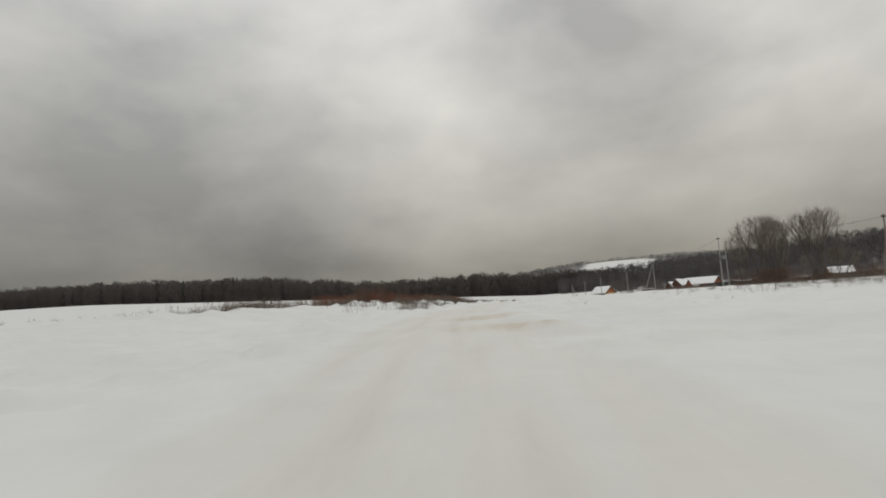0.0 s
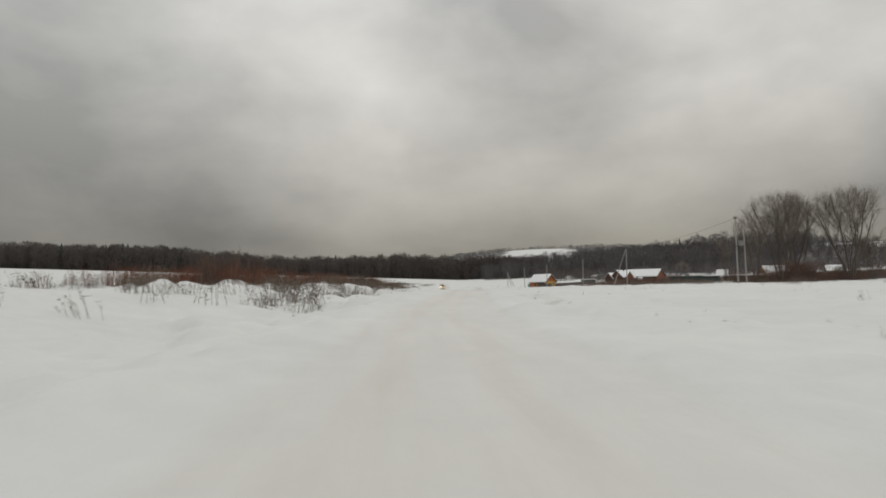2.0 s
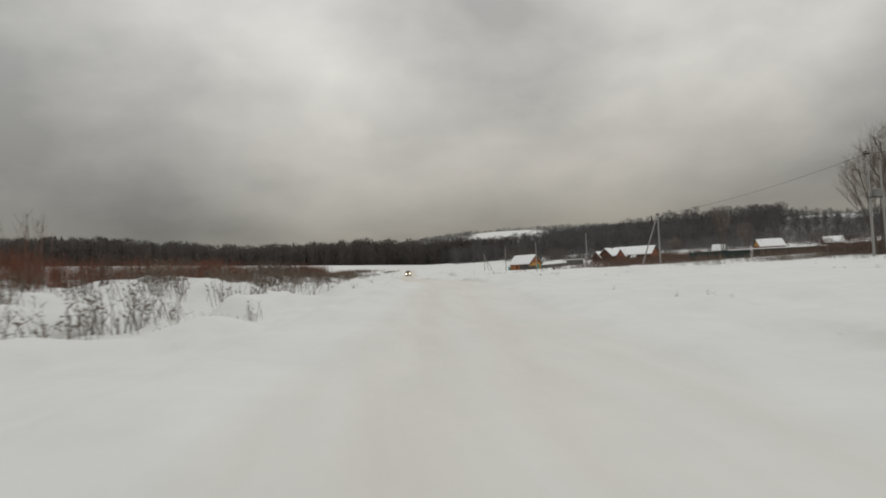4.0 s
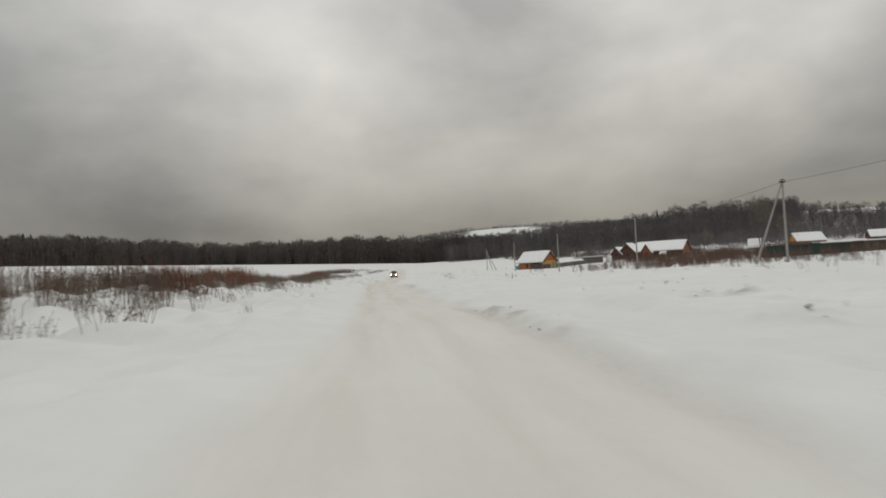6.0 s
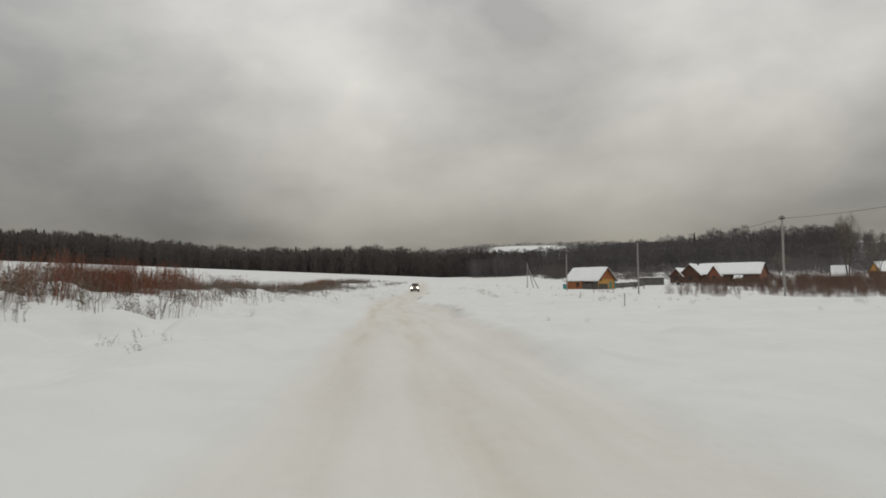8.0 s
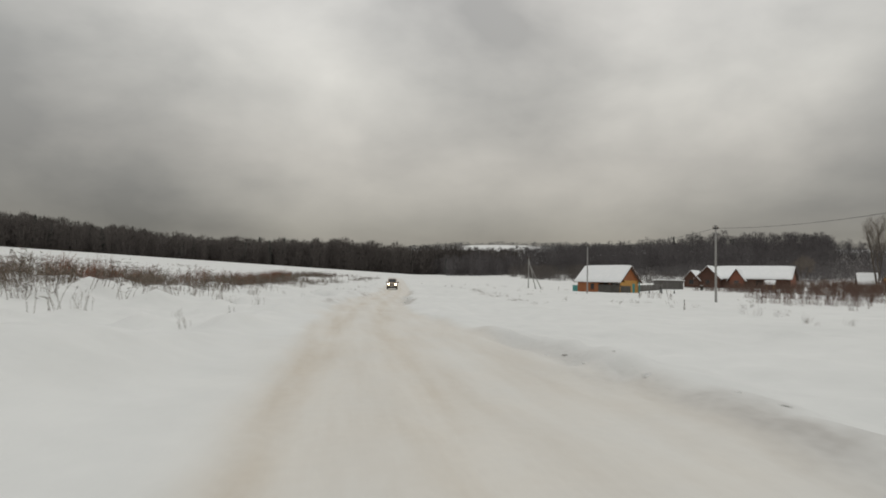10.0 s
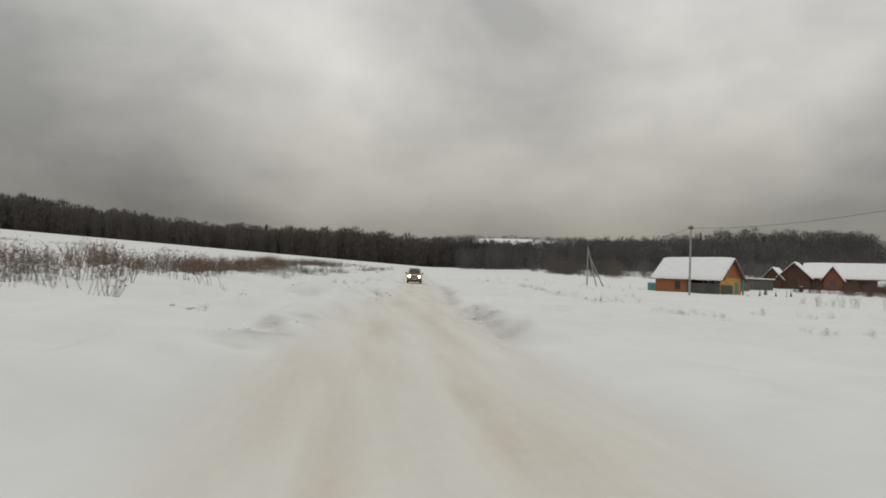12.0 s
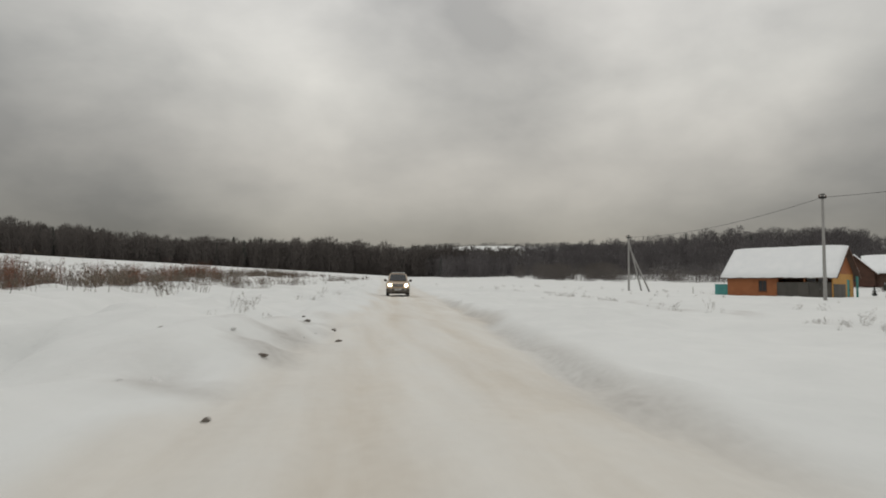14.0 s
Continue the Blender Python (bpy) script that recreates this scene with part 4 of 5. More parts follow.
def log_house():
    """Brown log house: main range with a front gable, a dormer gable and a small wing."""
    z = 1.45
    ob = thing("log_house", pose(112.7, 293.1, z, 0, 0, -50.0), "brown log house with several snow-covered gables", "house")
    hl, half, eave, ridge = 8.6, 4.2, 2.7, 5.6
    part("foundation", boxes((-hl, hl, -half, half, -1.2, 0.05)), PALE_GREY, ob)
    board_wall(ob, -hl, hl, -half, -half + 0.18, 0.05, eave, BROWN_WOOD, holes=((1.0, 2.6, 0.05, 2.1), (4.4, 5.6, 0.9, 2.0)), step=0.24)
    window(ob, 4.4, 5.6, -half, 0.9, 2.0, BROWN_WOOD, GLASS)
    # a thin sheet closes the opening; the room's shade is painted on it
    part("door", boxes((1.0, 2.6, -half + 0.08, -half + 0.13, 0.06, 2.1)), ROOM_SHADE, ob, "doorway closed by a sheet painted dark as shade")
    board_wall(ob, -hl, hl, half - 0.18, half, 0.05, eave, BROWN_WOOD, step=0.24)
    for x, m in ((-hl, BROWN_WOOD), (hl - 0.18, RED_WOOD)):
        board_wall(ob, x, x + 0.18, -half + 0.185, half - 0.185, 0.05, eave, m, step=0.24, along="y")
    gable_end(ob, hl - 0.16, hl, half, eave, ridge, RED_WOOD, label="red-brown boarded gable")
    gable_end(ob, -hl, -hl + 0.16, half, eave, ridge, BROWN_WOOD)
    roof_pair(ob, -hl, hl, half, eave, ridge, 0.5, seed=4)
    part("chimney", boxes((hl - 1.3, hl - 0.75, 0.2, 0.75, ridge - 0.6, ridge + 0.9)), GREY_PANEL, ob)
    part("pipe_cap", boxes((hl - 1.35, hl - 0.7, 0.15, 0.8, ridge + 0.904, ridge + 0.98)), IRON, ob)

    def front_gable(cx, y0, y1, w, ev, rg, seed, material):
        """A cross range whose gable faces the road."""
        sub = thing("cross_range", Matrix.Identity(4), "", "")
        sub.parent = ob
        sub.matrix_basis = pose(cx, 0, 0, 0, 0, -90)
        # its own x runs towards -y of the house
        length0, length1 = -y1, -y0
        board_wall(sub, length1 - 0.18, length1, -w + 0.02, w - 0.02, 0.05, ev, material, holes=((-0.55, 0.55, 0.9, 2.0),), step=0.24, along="y")
        part("pane", boxes((length1 - 0.12, length1 - 0.08, -0.55, 0.55, 0.9, 2.0)), GLASS, sub)
        board_wall(sub, length0, length1 - 0.185, -w, -w + 0.16, 0.05, ev, material, step=0.24)
        board_wall(sub, length0, length1 - 0.185, w - 0.16, w, 0.05, ev, material, step=0.24)
        gable_end(sub, length1 - 0.16, length1, w, ev, rg, material)
        roof_pair(sub, length0, length1, w, ev, rg, 0.45, seed=seed)

    front_gable(-9.9, -half - 1.8, -0.4, 2.9, 2.6, 5.5, 5, BROWN_WOOD)
    front_gable(-3.0, -half - 1.8, -0.6, 1.6, 2.5, 4.85, 6, RED_WOOD)
    front_gable(-13.95, -half - 2.0, 1.0, 1.85, 2.2, 4.3, 7, BROWN_WOOD)
    return ob


log_house()
hut = thing("well_house", pose(105.2, 278.7, 1.25, 0, 0, -52), "tiny timber well house under a snowy roof", "well house")
for x in (-0.7, 0.7):
    part("post", boxes((x - 0.07, x + 0.07, -0.6, 0.6, -0.4, 1.5)), YELLOW_WOOD, hut)
part("base", boxes((-0.6, 0.6, -0.5, 0.5, -0.4, 0.8)), BROWN_WOOD, hut)
roof_pair(hut, -0.9, 0.9, 0.75, 1.45, 2.1, 0.25, 0.06, 0.16, seed=8)


def plain_hut(name, m, l, w, eave, ridge, wall, front, label, over=0.4, seed=9):
    ob = thing(name, m, label, "house")
    board_wall(ob, -l / 2, l / 2, -w / 2, -w / 2 + 0.14, -1.5, eave, wall, holes=((-0.5, 0.5, 0.9, 1.9),), step=0.24)
    window(ob, -0.5, 0.5, -w / 2, 0.9, 1.9, WHITE_PAINT, GLASS)
    board_wall(ob, -l / 2, l / 2, w / 2 - 0.14, w / 2, -1.5, eave, wall, step=0.24)
    for x in (-l / 2, l / 2 - 0.14):
        board_wall(ob, x, x + 0.14, -w / 2 + 0.145, w / 2 - 0.145, -1.5, eave, wall, step=0.24, along="y")
    gable_end(ob, -l / 2, -l / 2 + 0.12, w / 2, eave, ridge, front)
    gable_end(ob, l / 2 - 0.12, l / 2, w / 2, eave, ridge, front)
    roof_pair(ob, -l / 2, l / 2, w / 2, eave, ridge, over, seed=seed)
    return ob


plain_hut("garden_hut", pose(158.3, 304.0, 1.9, 0, 0, -40), 4.6, 6.0, 1.7, 4.7, OLD_WOOD, OLD_WOOD, "small weathered hut under a snowy roof", seed=9)
plain_hut("village_house", pose(205, 332, 3.4, 0, 0, -14), 12.0, 8.0, 2.2, 5.6, RED_WOOD, YELLOW_WOOD, "red-brown village house with a yellow gable and snowy roof", seed=10)
plain_hut("village_house", pose(232, 322, 3.6, 0, 0, -30), 8.0, 6.5, 2.3, 5.0, BROWN_WOOD, BROWN_WOOD, "brown village house under a snowy roof", seed=12)
plain_hut("village_house", pose(132, 175, 2.3, 0, 0, -38), 8.0, 6.5, 2.2, 4.6, OLD_WOOD, OLD_WOOD, "weathered village house behind the willows", seed=13)
plain_hut("village_house", pose(158, 186, 2.2, 0, 0, -15), 9.0, 6.5, 2.4, 5.0, RED_WOOD, BROWN_WOOD, "red-brown village house behind a row of willows", seed=14)


def flat_shed(name, m, l, w, h, wall, label, category="shed"):
    ob = thing(name, m, label, category)
    n = max(3, int(l / 0.5))
    for i in range(n):
        a, b = -l / 2 + l * i / n, -l / 2 + l * (i + 1) / n - 0.015
        part("board", boxes((a, b, -w / 2, -w / 2 + 0.06, -0.8, h)), wall, ob)
    part("side", boxes((-l / 2, -l / 2 + 0.06, -w / 2 + 0.065, w / 2, -0.8, h)), wall, ob)
    part("side", boxes((l / 2 - 0.06, l / 2, -w / 2 + 0.065, w / 2, -0.8, h)), wall, ob)
    part("back", boxes((-l / 2 + 0.065, l / 2 - 0.065, w / 2 - 0.06, w / 2, -0.8, h)), wall, ob)
    part("roof", boxes((-l / 2 - 0.25, l / 2 + 0.25, -w / 2 - 0.3, w / 2 + 0.2, h + 0.004, h + 0.1)), OLD_WOOD, ob)
    part("roof_snow", boxes((-l / 2 - 0.27, l / 2 + 0.27, -w / 2 - 0.32, w / 2 + 0.22, h + 0.104, h + 0.34), bevel=0.09), ROOF_SNOW, ob, "thick white snow on the roof", smooth=False)
    return ob


flat_shed("shed", pose(84.5, 287.0, 1.2, 0, 0, -12), 6.0, 3.0, 1.6, OLD_GREY, "grey board shed with a flat snowy roof")
flat_shed("carport", pose(89.5, 195.5, 0.95, 0, 0, -22), 4.4, 3.5, 1.75, DARK_GREEN, "dark green sheet carport with snow on top", "carport")
flat_shed("carport", pose(101.0, 193.0, 1.2, 0, 0, -12), 15.0, 3.5, 1.55, OLD_WOOD, "weathered board outbuilding with a snowy roof", "shed")


def fence(x0, y0, x1, y1, h, material, label, step=1.9):
    d = math.hypot(x1 - x0, y1 - y0)
    ang = math.degrees(math.atan2(y1 - y0, x1 - x0))
    z = float(land(x0, y0))
    ob = thing("fence", pose(x0, y0, z, 0, 0, ang), label, "fence")
    n = int(d / step)
    for i in range(n):
        a = i * d / n
        px, py = x0 + (x1 - x0) * (i + 0.5) / n, y0 + (y1 - y0) * (i + 0.5) / n
        g = float(land(px, py)) - z
        part("fence_panel", boxes((a + 0.03, a + d / n - 0.03, -0.02, 0.02, g - 0.2, g + h + 0.05 * math.sin(i * 2.3))), material, ob)
        part("fence_post", boxes((a - 0.04, a + 0.025, -0.06, 0.05, g - 0.4, g + h + 0.12)), OLD_WOOD, ob)
    part("rail", boxes((0, d, 0.021, 0.07, h * 0.75, h * 0.75 + 0.08)), OLD_WOOD, ob)
    return ob


fence(78.5, 198.0, 87.0, 194.5, 2.1, DARK_GREEN, "dark green sheet-metal fence along a village plot")
fence(63.5, 266.0, 80.0, 282.0, 1.25, OLD_GREY, "low weathered grey fence beside the cottage yard")
fence(108.5, 190, 150, 180, 1.8, OLD_WOOD, "weathered brown board fence along a village plot")
fence(62, 140, 100, 132, 0.9, OLD_WOOD, "dark weathered fence behind the willows")

# ---- oncoming car, standing on the road with its lamps lit ----


def loft(bm, sections):
    rings = [[bm.verts.new(p) for p in s] for s in sections]
    k = len(rings[0])
    for a, b in zip(rings[:-1], rings[1:]):
        for i in range(k):
            j = (i + 1) % k
            bm.faces.new((a[i], a[j], b[j], b[i]))
    bm.faces.new(rings[0][::-1])
    bm.faces.new(rings[-1])
    return bm


def off_roader():
    """Seen from its front, which faces -y."""
    y = 256.5
    x = float(road_x(y)) - 0.3
    ob = thing("car", pose(x, y, ground_at(x, y) + 0.02, 0, 0, -6), "dirty beige off-road car with both headlamps lit on the snow road", "car")

    def ring(yy, w, z0, z1, r):
        return [(-w + r, yy, z0), (w - r, yy, z0), (w, yy, z0 + r), (w, yy, z1 - r), (w - r, yy, z1), (-w + r, yy, z1), (-w, yy, z1 - r), (-w, yy, z0 + r)]

    bm = loft(bmesh.new(), [ring(-2.0, 0.80, 0.36, 0.92, 0.10), ring(-1.85, 0.88, 0.26, 1.0, 0.10), ring(-0.9, 0.90, 0.22, 1.06, 0.08), ring(1.9, 0.90, 0.24, 1.08, 0.08), ring(2.05, 0.82, 0.42, 1.0, 0.10)])
    part("body", bm, CAR_PAINT, ob)
    bm = loft(bmesh.new(), [ring(-0.95, 0.78, 1.04, 1.10, 0.02), ring(-0.25, 0.68, 1.04, 1.70, 0.12), ring(0.6, 0.68, 1.04, 1.76, 0.13), ring(1.6, 0.66, 1.04, 1.72, 0.12), ring(1.95, 0.72, 1.04, 1.12, 0.03)])
    part("cabin", bm, CAR_PAINT, ob)
    bm = bmesh.new()
    q = [(-0.66, -0.905, 1.13), (0.66, -0.905, 1.13), (0.56, -0.335, 1.635), (-0.56, -0.335, 1.635)]
    a = [bm.verts.new((px, py - 0.035, pz + 0.02)) for px, py, pz in q]
    b = [bm.verts.new((px, py + 0.02, pz - 0.02)) for px, py, pz in q]
    bm.faces.new(a)
    bm.faces.new(b[::-1])
    for i in range(4):
        bm.faces.new((a[i], b[i], b[(i + 1) % 4], a[(i + 1) % 4]))
    part("windscreen", bm, CAR_GLASS, ob, "dark tinted windscreen")
    for s in (-1, 1):
        bm = bmesh.new()
        box(bm, s * 0.735 - 0.012, s * 0.735 + 0.012, -0.2, 1.4, 1.16, 1.6)
        part("side_window", bm, CAR_GLASS, ob)
        lamp = part("headlight", rod(bmesh.new(), (s * 0.61, -1.99, 0.80), (s * 0.61, -2.035, 0.80), 0.115, 0.105, 14), HEADLIGHT, ob, "lit warm-white headlamp")
        part("lamp_rim", rod(bmesh.new(), (s * 0.61, -1.93, 0.80), (s * 0.61, -1.995, 0.80), 0.15, 0.14, 14), CAR_DIRT, lamp)
        mirror = part("mirror", boxes((s * 0.98 - 0.1, s * 0.98 + 0.1, -0.62, -0.5, 1.08, 1.26), bevel=0.03), CAR_DIRT, ob)
        part("mirror_arm", rod(bmesh.new(), (s * 0.78, -0.55, 1.1), (s * 0.9, -0.55, 1.14), 0.025, 0.025), CAR_DIRT, mirror)
        part("fog_lamp", rod(bmesh.new(), (s * 0.55, -2.09, 0.47), (s * 0.55, -2.11, 0.47), 0.06, 0.06, 10), ALLOY, ob)
    part("bumper", boxes((-0.88, 0.88, -2.1, -1.9, 0.24, 0.56), bevel=0.06), CAR_DIRT, ob, "grimy dark bumper")
    grille = part("grille", boxes((-0.42, 0.42, -2.03, -1.97, 0.68, 0.90), bevel=0.02), CAR_DIRT, ob)
    for i in range(4):
        part("grille_bar", boxes((-0.40, 0.40, -2.045, -2.033, 0.70 + 0.05 * i, 0.725 + 0.05 * i)), ALLOY, grille)
    plate = part("number_plate", boxes((-0.26, 0.26, -2.12, -2.104, 0.42, 0.53)), WHITE_PAINT, ob)
    for i in range(6):
        part("plate_bar", boxes((-0.22 + 0.075 * i, -0.18 + 0.075 * i, -2.126, -2.1215, 0.44, 0.51)), IRON, plate)
    part("under_tray", boxes((-0.7, 0.7, -1.8, 1.8, 0.15, 0.219)), RUBBER, ob)
    part("roof_rack", boxes((-0.6, -0.56, -0.1, 1.4, 1.77, 1.82), (0.56, 0.6, -0.1, 1.4, 1.77, 1.82)), IRON, ob)
    part("roof_snow", boxes((-0.5, 0.5, -0.15, 1.3, 1.757, 1.80), bevel=0.015), ROOF_SNOW, ob, "thin crust of snow on the car roof")
    part("wiper", boxes((-0.5, 0.02, -0.965, -0.945, 1.135, 1.155), (0.06, 0.58, -0.965, -0.945, 1.135, 1.155)), RUBBER, ob)
    for s in (-1, 1):
        for yy in (-1.25, 1.25):
            tyre = part("wheel", rod(bmesh.new(), (s * 0.88, yy, 0.34), (s * 0.66, yy, 0.34), 0.345, 0.345, 20), RUBBER, ob, "snow-caked black wheel")
            part("rim", rod(bmesh.new(), (s * 0.893, yy, 0.34), (s * 0.86, yy, 0.34), 0.2, 0.22, 14), ALLOY, tyre)
    return ob


off_roader()

# ---- dry weeds, shrubs and brush ----


def weed(rng, h, stems, w):
    """A clump of dry stalks of several heights, leaning and bent, with ragged seed heads."""
    v, f = [], []
    wind = rng.normal(size=2) * 0.16
    for _ in range(stems):
        root = np.array([rng.normal() * 0.22, rng.normal() * 0.22, -0.1])
        tall = h * rng.uniform(0.35, 1.0)
        mid = root + np.array([wind[0] + rng.normal() * 0.14, wind[1] + rng.normal() * 0.14, 1.0]) * tall * 0.6
        tip = mid + np.array([wind[0] * 2 + rng.normal() * 0.3, wind[1] * 2 + rng.normal() * 0.3, 0.9]) * tall * 0.4
        ribbon(v, f, root, mid, w, w * 0.8, rng)
        ribbon(v, f, mid, tip, w * 0.8, 0.0, rng)
        for _ in range(5):
            s = rng.uniform(0.0, 1.0)
            d = np.array([rng.normal() * 0.6, rng.normal() * 0.6, rng.uniform(0.1, 0.9)]) * h * rng.uniform(0.06, 0.16)
            sliver(v, f, mid + (tip - mid) * s, d, w * rng.uniform(0.9, 2.4), rng)
    return np.array(v), np.array(f)


def shrub(rng, h, stems, w):
    v, f = [], []
    for _ in range(stems):
        a, lean = rng.uniform(0, 6.283), rng.uniform(0.05, 0.45)
        tip = np.array([math.cos(a) * lean, math.sin(a) * lean, 1.0]) * h * rng.uniform(0.6, 1.0)
        root = np.array([math.cos(a), math.sin(a), 0]) * rng.uniform(0, 0.25)
        ribbon(v, f, root - np.array([0, 0, 0.1]), tip, w, w * 0.35, rng)
        for _ in range(5):
            s = rng.uniform(0.35, 1.0)
            d = np.array([rng.normal() * 0.35, rng.normal() * 0.35, 1.0]) * h * rng.uniform(0.1, 0.25)
            sliver(v, f, root + (tip - root) * s, d, w * rng.uniform(0.5, 0.9), rng)
    return np.array(v), np.array(f)


def ground_many(x, y):
    return land(x, y) + snow_relief(x, y)


def strew(name, kinds, count, sample, keep, lo, hi, material, label, category, seed):
    """Plants strewn over a stretch of ground: sample(rng, n) gives x and y, keep(x, y) a chance."""
    rng = np.random.default_rng(seed)
    x, y = sample(rng, count)
    ok = rng.random(count) < keep(x, y)
    x, y = x[ok], y[ok]
    z = ground_many(x, y)
    places = [(a, b, c, rng.uniform(lo, hi), rng.uniform(0, 6.283)) for a, b, c in zip(x, y, z)]
    return scatter(name, kinds, places, material, label, category)


def build_weeds():  # kinds are a metre tall and scaled to size
    rng = np.random.default_rng(77)
    stalks = [weed(rng, 1.0, 10, 0.0062) for _ in range(14)]
    shrubs = [shrub(rng, 1.0, 16, 0.0055) for _ in range(8)]

    def strip(u0, u1, y0, y1):
        def sample(r, n):
            y = r.uniform(y0, y1, n)
            return road_x(y) + r.uniform(u0, u1, n), y
        return sample

    def clumps(scale, cut, seed, slope=2.2):
        return lambda x, y: np.clip((value_noise(x / scale, y / (scale * 1.7), seed) - cut) * slope, 0, 1)

    def band(ys, us, half):
        """A belt along the road whose middle lies at us for the distances ys."""
        def sample(r, n):
            y = r.uniform(ys[0], ys[-1], n)
            return road_x(y) + np.interp(y, ys, us) + half * np.clip(r.normal(0, 0.55, n), -1.3, 1.3), y
        return sample

    tall = [weed(rng, 1.0, 8, 0.0068) for _ in range(10)]
    # first row: tall dry stalks at the foot of the road bank, with snow between the clumps
    strew("tall_weeds", tall, 820, strip(-16.5, -8.4, 58, 128), lambda x, y: clumps(2.2, -0.15, 41)(x, y) * (0.35 + 0.65 * smooth(8.5, 12, road_x(y) - x)) * smooth(68, 76, y), 0.9, 2.0, WEED, "tall dry grey-brown stalks leaning out of roadside snow", "weeds", 1)
    strew("tall_weeds", tall, 980, strip(-18.5, -8.6, 124, 212), lambda x, y: clumps(2.4, -0.15, 53)(x, y) * (0.25 + 0.75 * smooth(9, 14, road_x(y) - x)) * (1 - 0.6 * smooth(152, 172, y) * (1 - smooth(13, 16, road_x(y) - x))), 0.7, 1.8, WEED, "tall dry stalks along the foot of the snowbank", "weeds", 21)
    # behind it: mixed weeds, then the red thicket
    strew("dry_weeds", stalks, 2500, band([52, 70, 100, 150, 205], [-25, -23, -20, -19, -20], 8.0), clumps(3.0, -0.2, 54), 0.8, 1.8, WEED, "dry brown weeds standing in deep snow", "weeds", 22)
    strew("red_shrubs", shrubs, 620, band([90, 100, 115, 130], [-23.5, -22.5, -21, -20], 4.4), clumps(4.0, -0.6, 44, 1.4), 0.9, 1.8, RED_SHRUB, "thicket of tall leafless red-brown shrubs beside the road", "shrubs", 4)
    strew("red_shrubs", shrubs, 170, band([84, 92, 106], [-28, -27, -25], 5.0), clumps(4.0, -0.5, 55, 1.4), 1.1, 2.2, RED_SHRUB, "tall leafless red-brown shrubs at the field edge", "shrubs", 15)
    strew("tall_shrubs", shrubs, 26, band([86, 92, 99], [-22, -22, -21], 2.5), clumps(4.0, -0.9, 59, 1.4), 2.6, 3.4, BRUSH, "a few tall bare brown saplings above the thicket", "shrubs", 26)
    strew("red_shrubs", shrubs, 300, band([172, 184, 200, 216], [-20, -20, -20, -21], 3.6), clumps(3.2, -0.3, 67, 1.4), 0.8, 1.5, RED_SHRUB, "leafless red-brown shrubs beyond the snowy ditch", "shrubs", 20)
    strew("red_shrubs", shrubs, 600, band([205, 230, 260, 300], [-20.5, -20.5, -22, -26], 3.4), clumps(3.4, -0.1, 65, 1.5), 0.9, 1.9, RED_SHRUB, "leafless red-brown shrubs at the edge of the field", "shrubs", 16)
    strew("brown_shrubs", shrubs, 420, band([100, 125, 150, 180], [-18, -18.5, -18.5, -18], 4.0), clumps(3.0, -0.2, 66, 1.3), 0.8, 1.8, BRUSH, "grey-brown leafless shrubs beside the road", "shrubs", 19)
    strew("brown_shrubs", shrubs, 260, band([130, 142, 156], [-15.5, -16, -17.5], 4.2), clumps(3.2, -0.3, 69, 1.4), 1.0, 2.1, BRUSH, "leafless brown shrubs on the rising bank", "shrubs", 29)
    strew("red_shrubs", shrubs, 440, band([147, 158, 170, 182], [-14.5, -15.0, -16.0, -17.5], 2.6), clumps(3.2, -0.4, 70, 1.4), 1.2, 2.2, RED_SHRUB, "leafless red-brown shrubs on the rising bank", "shrubs", 30)
    strew("dry_weeds", stalks, 1500, band([192, 215, 250, 340], [-20, -19.5, -20, -23], 6.5), clumps(3.4, -0.15, 42), 0.9, 2.1, WEED, "dry brown weeds along the edge of the field", "weeds", 2)
    strew("dry_weeds", stalks, 1100, strip(-60, -24, 58, 190), clumps(5.0, 0.1, 43), 0.5, 1.3, WEED, "scattered dry weeds in the open snow", "weeds", 3)
    strew("brown_shrubs", shrubs, 320, band([205, 250, 340], [-23, -24, -27], 5.0), clumps(5.0, -0.1, 45), 0.6, 1.3, BRUSH, "low line of leafless brown shrubs", "shrubs", 5)
    strew("dry_weeds", stalks, 420, band([262, 285, 310, 335], [-15, -11, -9.5, -9], 3.5), clumps(3.0, -0.2, 60), 0.5, 1.1, WEED, "dry brown weeds beside the far end of the road", "weeds", 27)
    strew("brown_shrubs", shrubs, 300, band([318, 332, 350], [-18, -17, -16], 9.0), clumps(5.0, -0.3, 68), 0.5, 1.0, BRUSH, "low brown brush across the far edge of the field", "shrubs", 28)
    strew("dry_weeds", stalks, 200, strip(-9.5, -4.6, 62, 240), clumps(2.4, 0.25, 56), 0.3, 0.9, WEED, "single dry stalks on the slope of the snowbank", "weeds", 23)

    def block(x0, x1, y0, y1):
        return lambda r, n: (r.uniform(x0, x1, n), r.uniform(y0, y1, n))

    strew("brown_brush", shrubs, 2600, block(40, 92, 166, 236), lambda x, y: clumps(5, -0.15, 46, 1.6)(x, y) * smooth(32, 62, x - 0.1 * (y - 200)), 0.5, 1.7, BRUSH, "dense brown leafless brush between field and village", "brush", 6)
    strew("brown_brush", shrubs, 900, block(112, 175, 206, 277), clumps(8, -0.3, 84), 0.5, 1.2, BRUSH, "low brown leafless brush on open village plots", "brush", 31)
    strew("brown_brush", shrubs, 1200, block(84, 116, 206, 277), clumps(8, -0.45, 47), 1.3, 2.6, BRUSH, "brown leafless brush around the village plots", "brush", 7)
    strew("brown_brush", shrubs, 700, block(118, 166, 288, 318), clumps(7, -0.3, 63), 1.4, 2.8, BRUSH, "tall leafless brush behind the log house", "brush", 17)
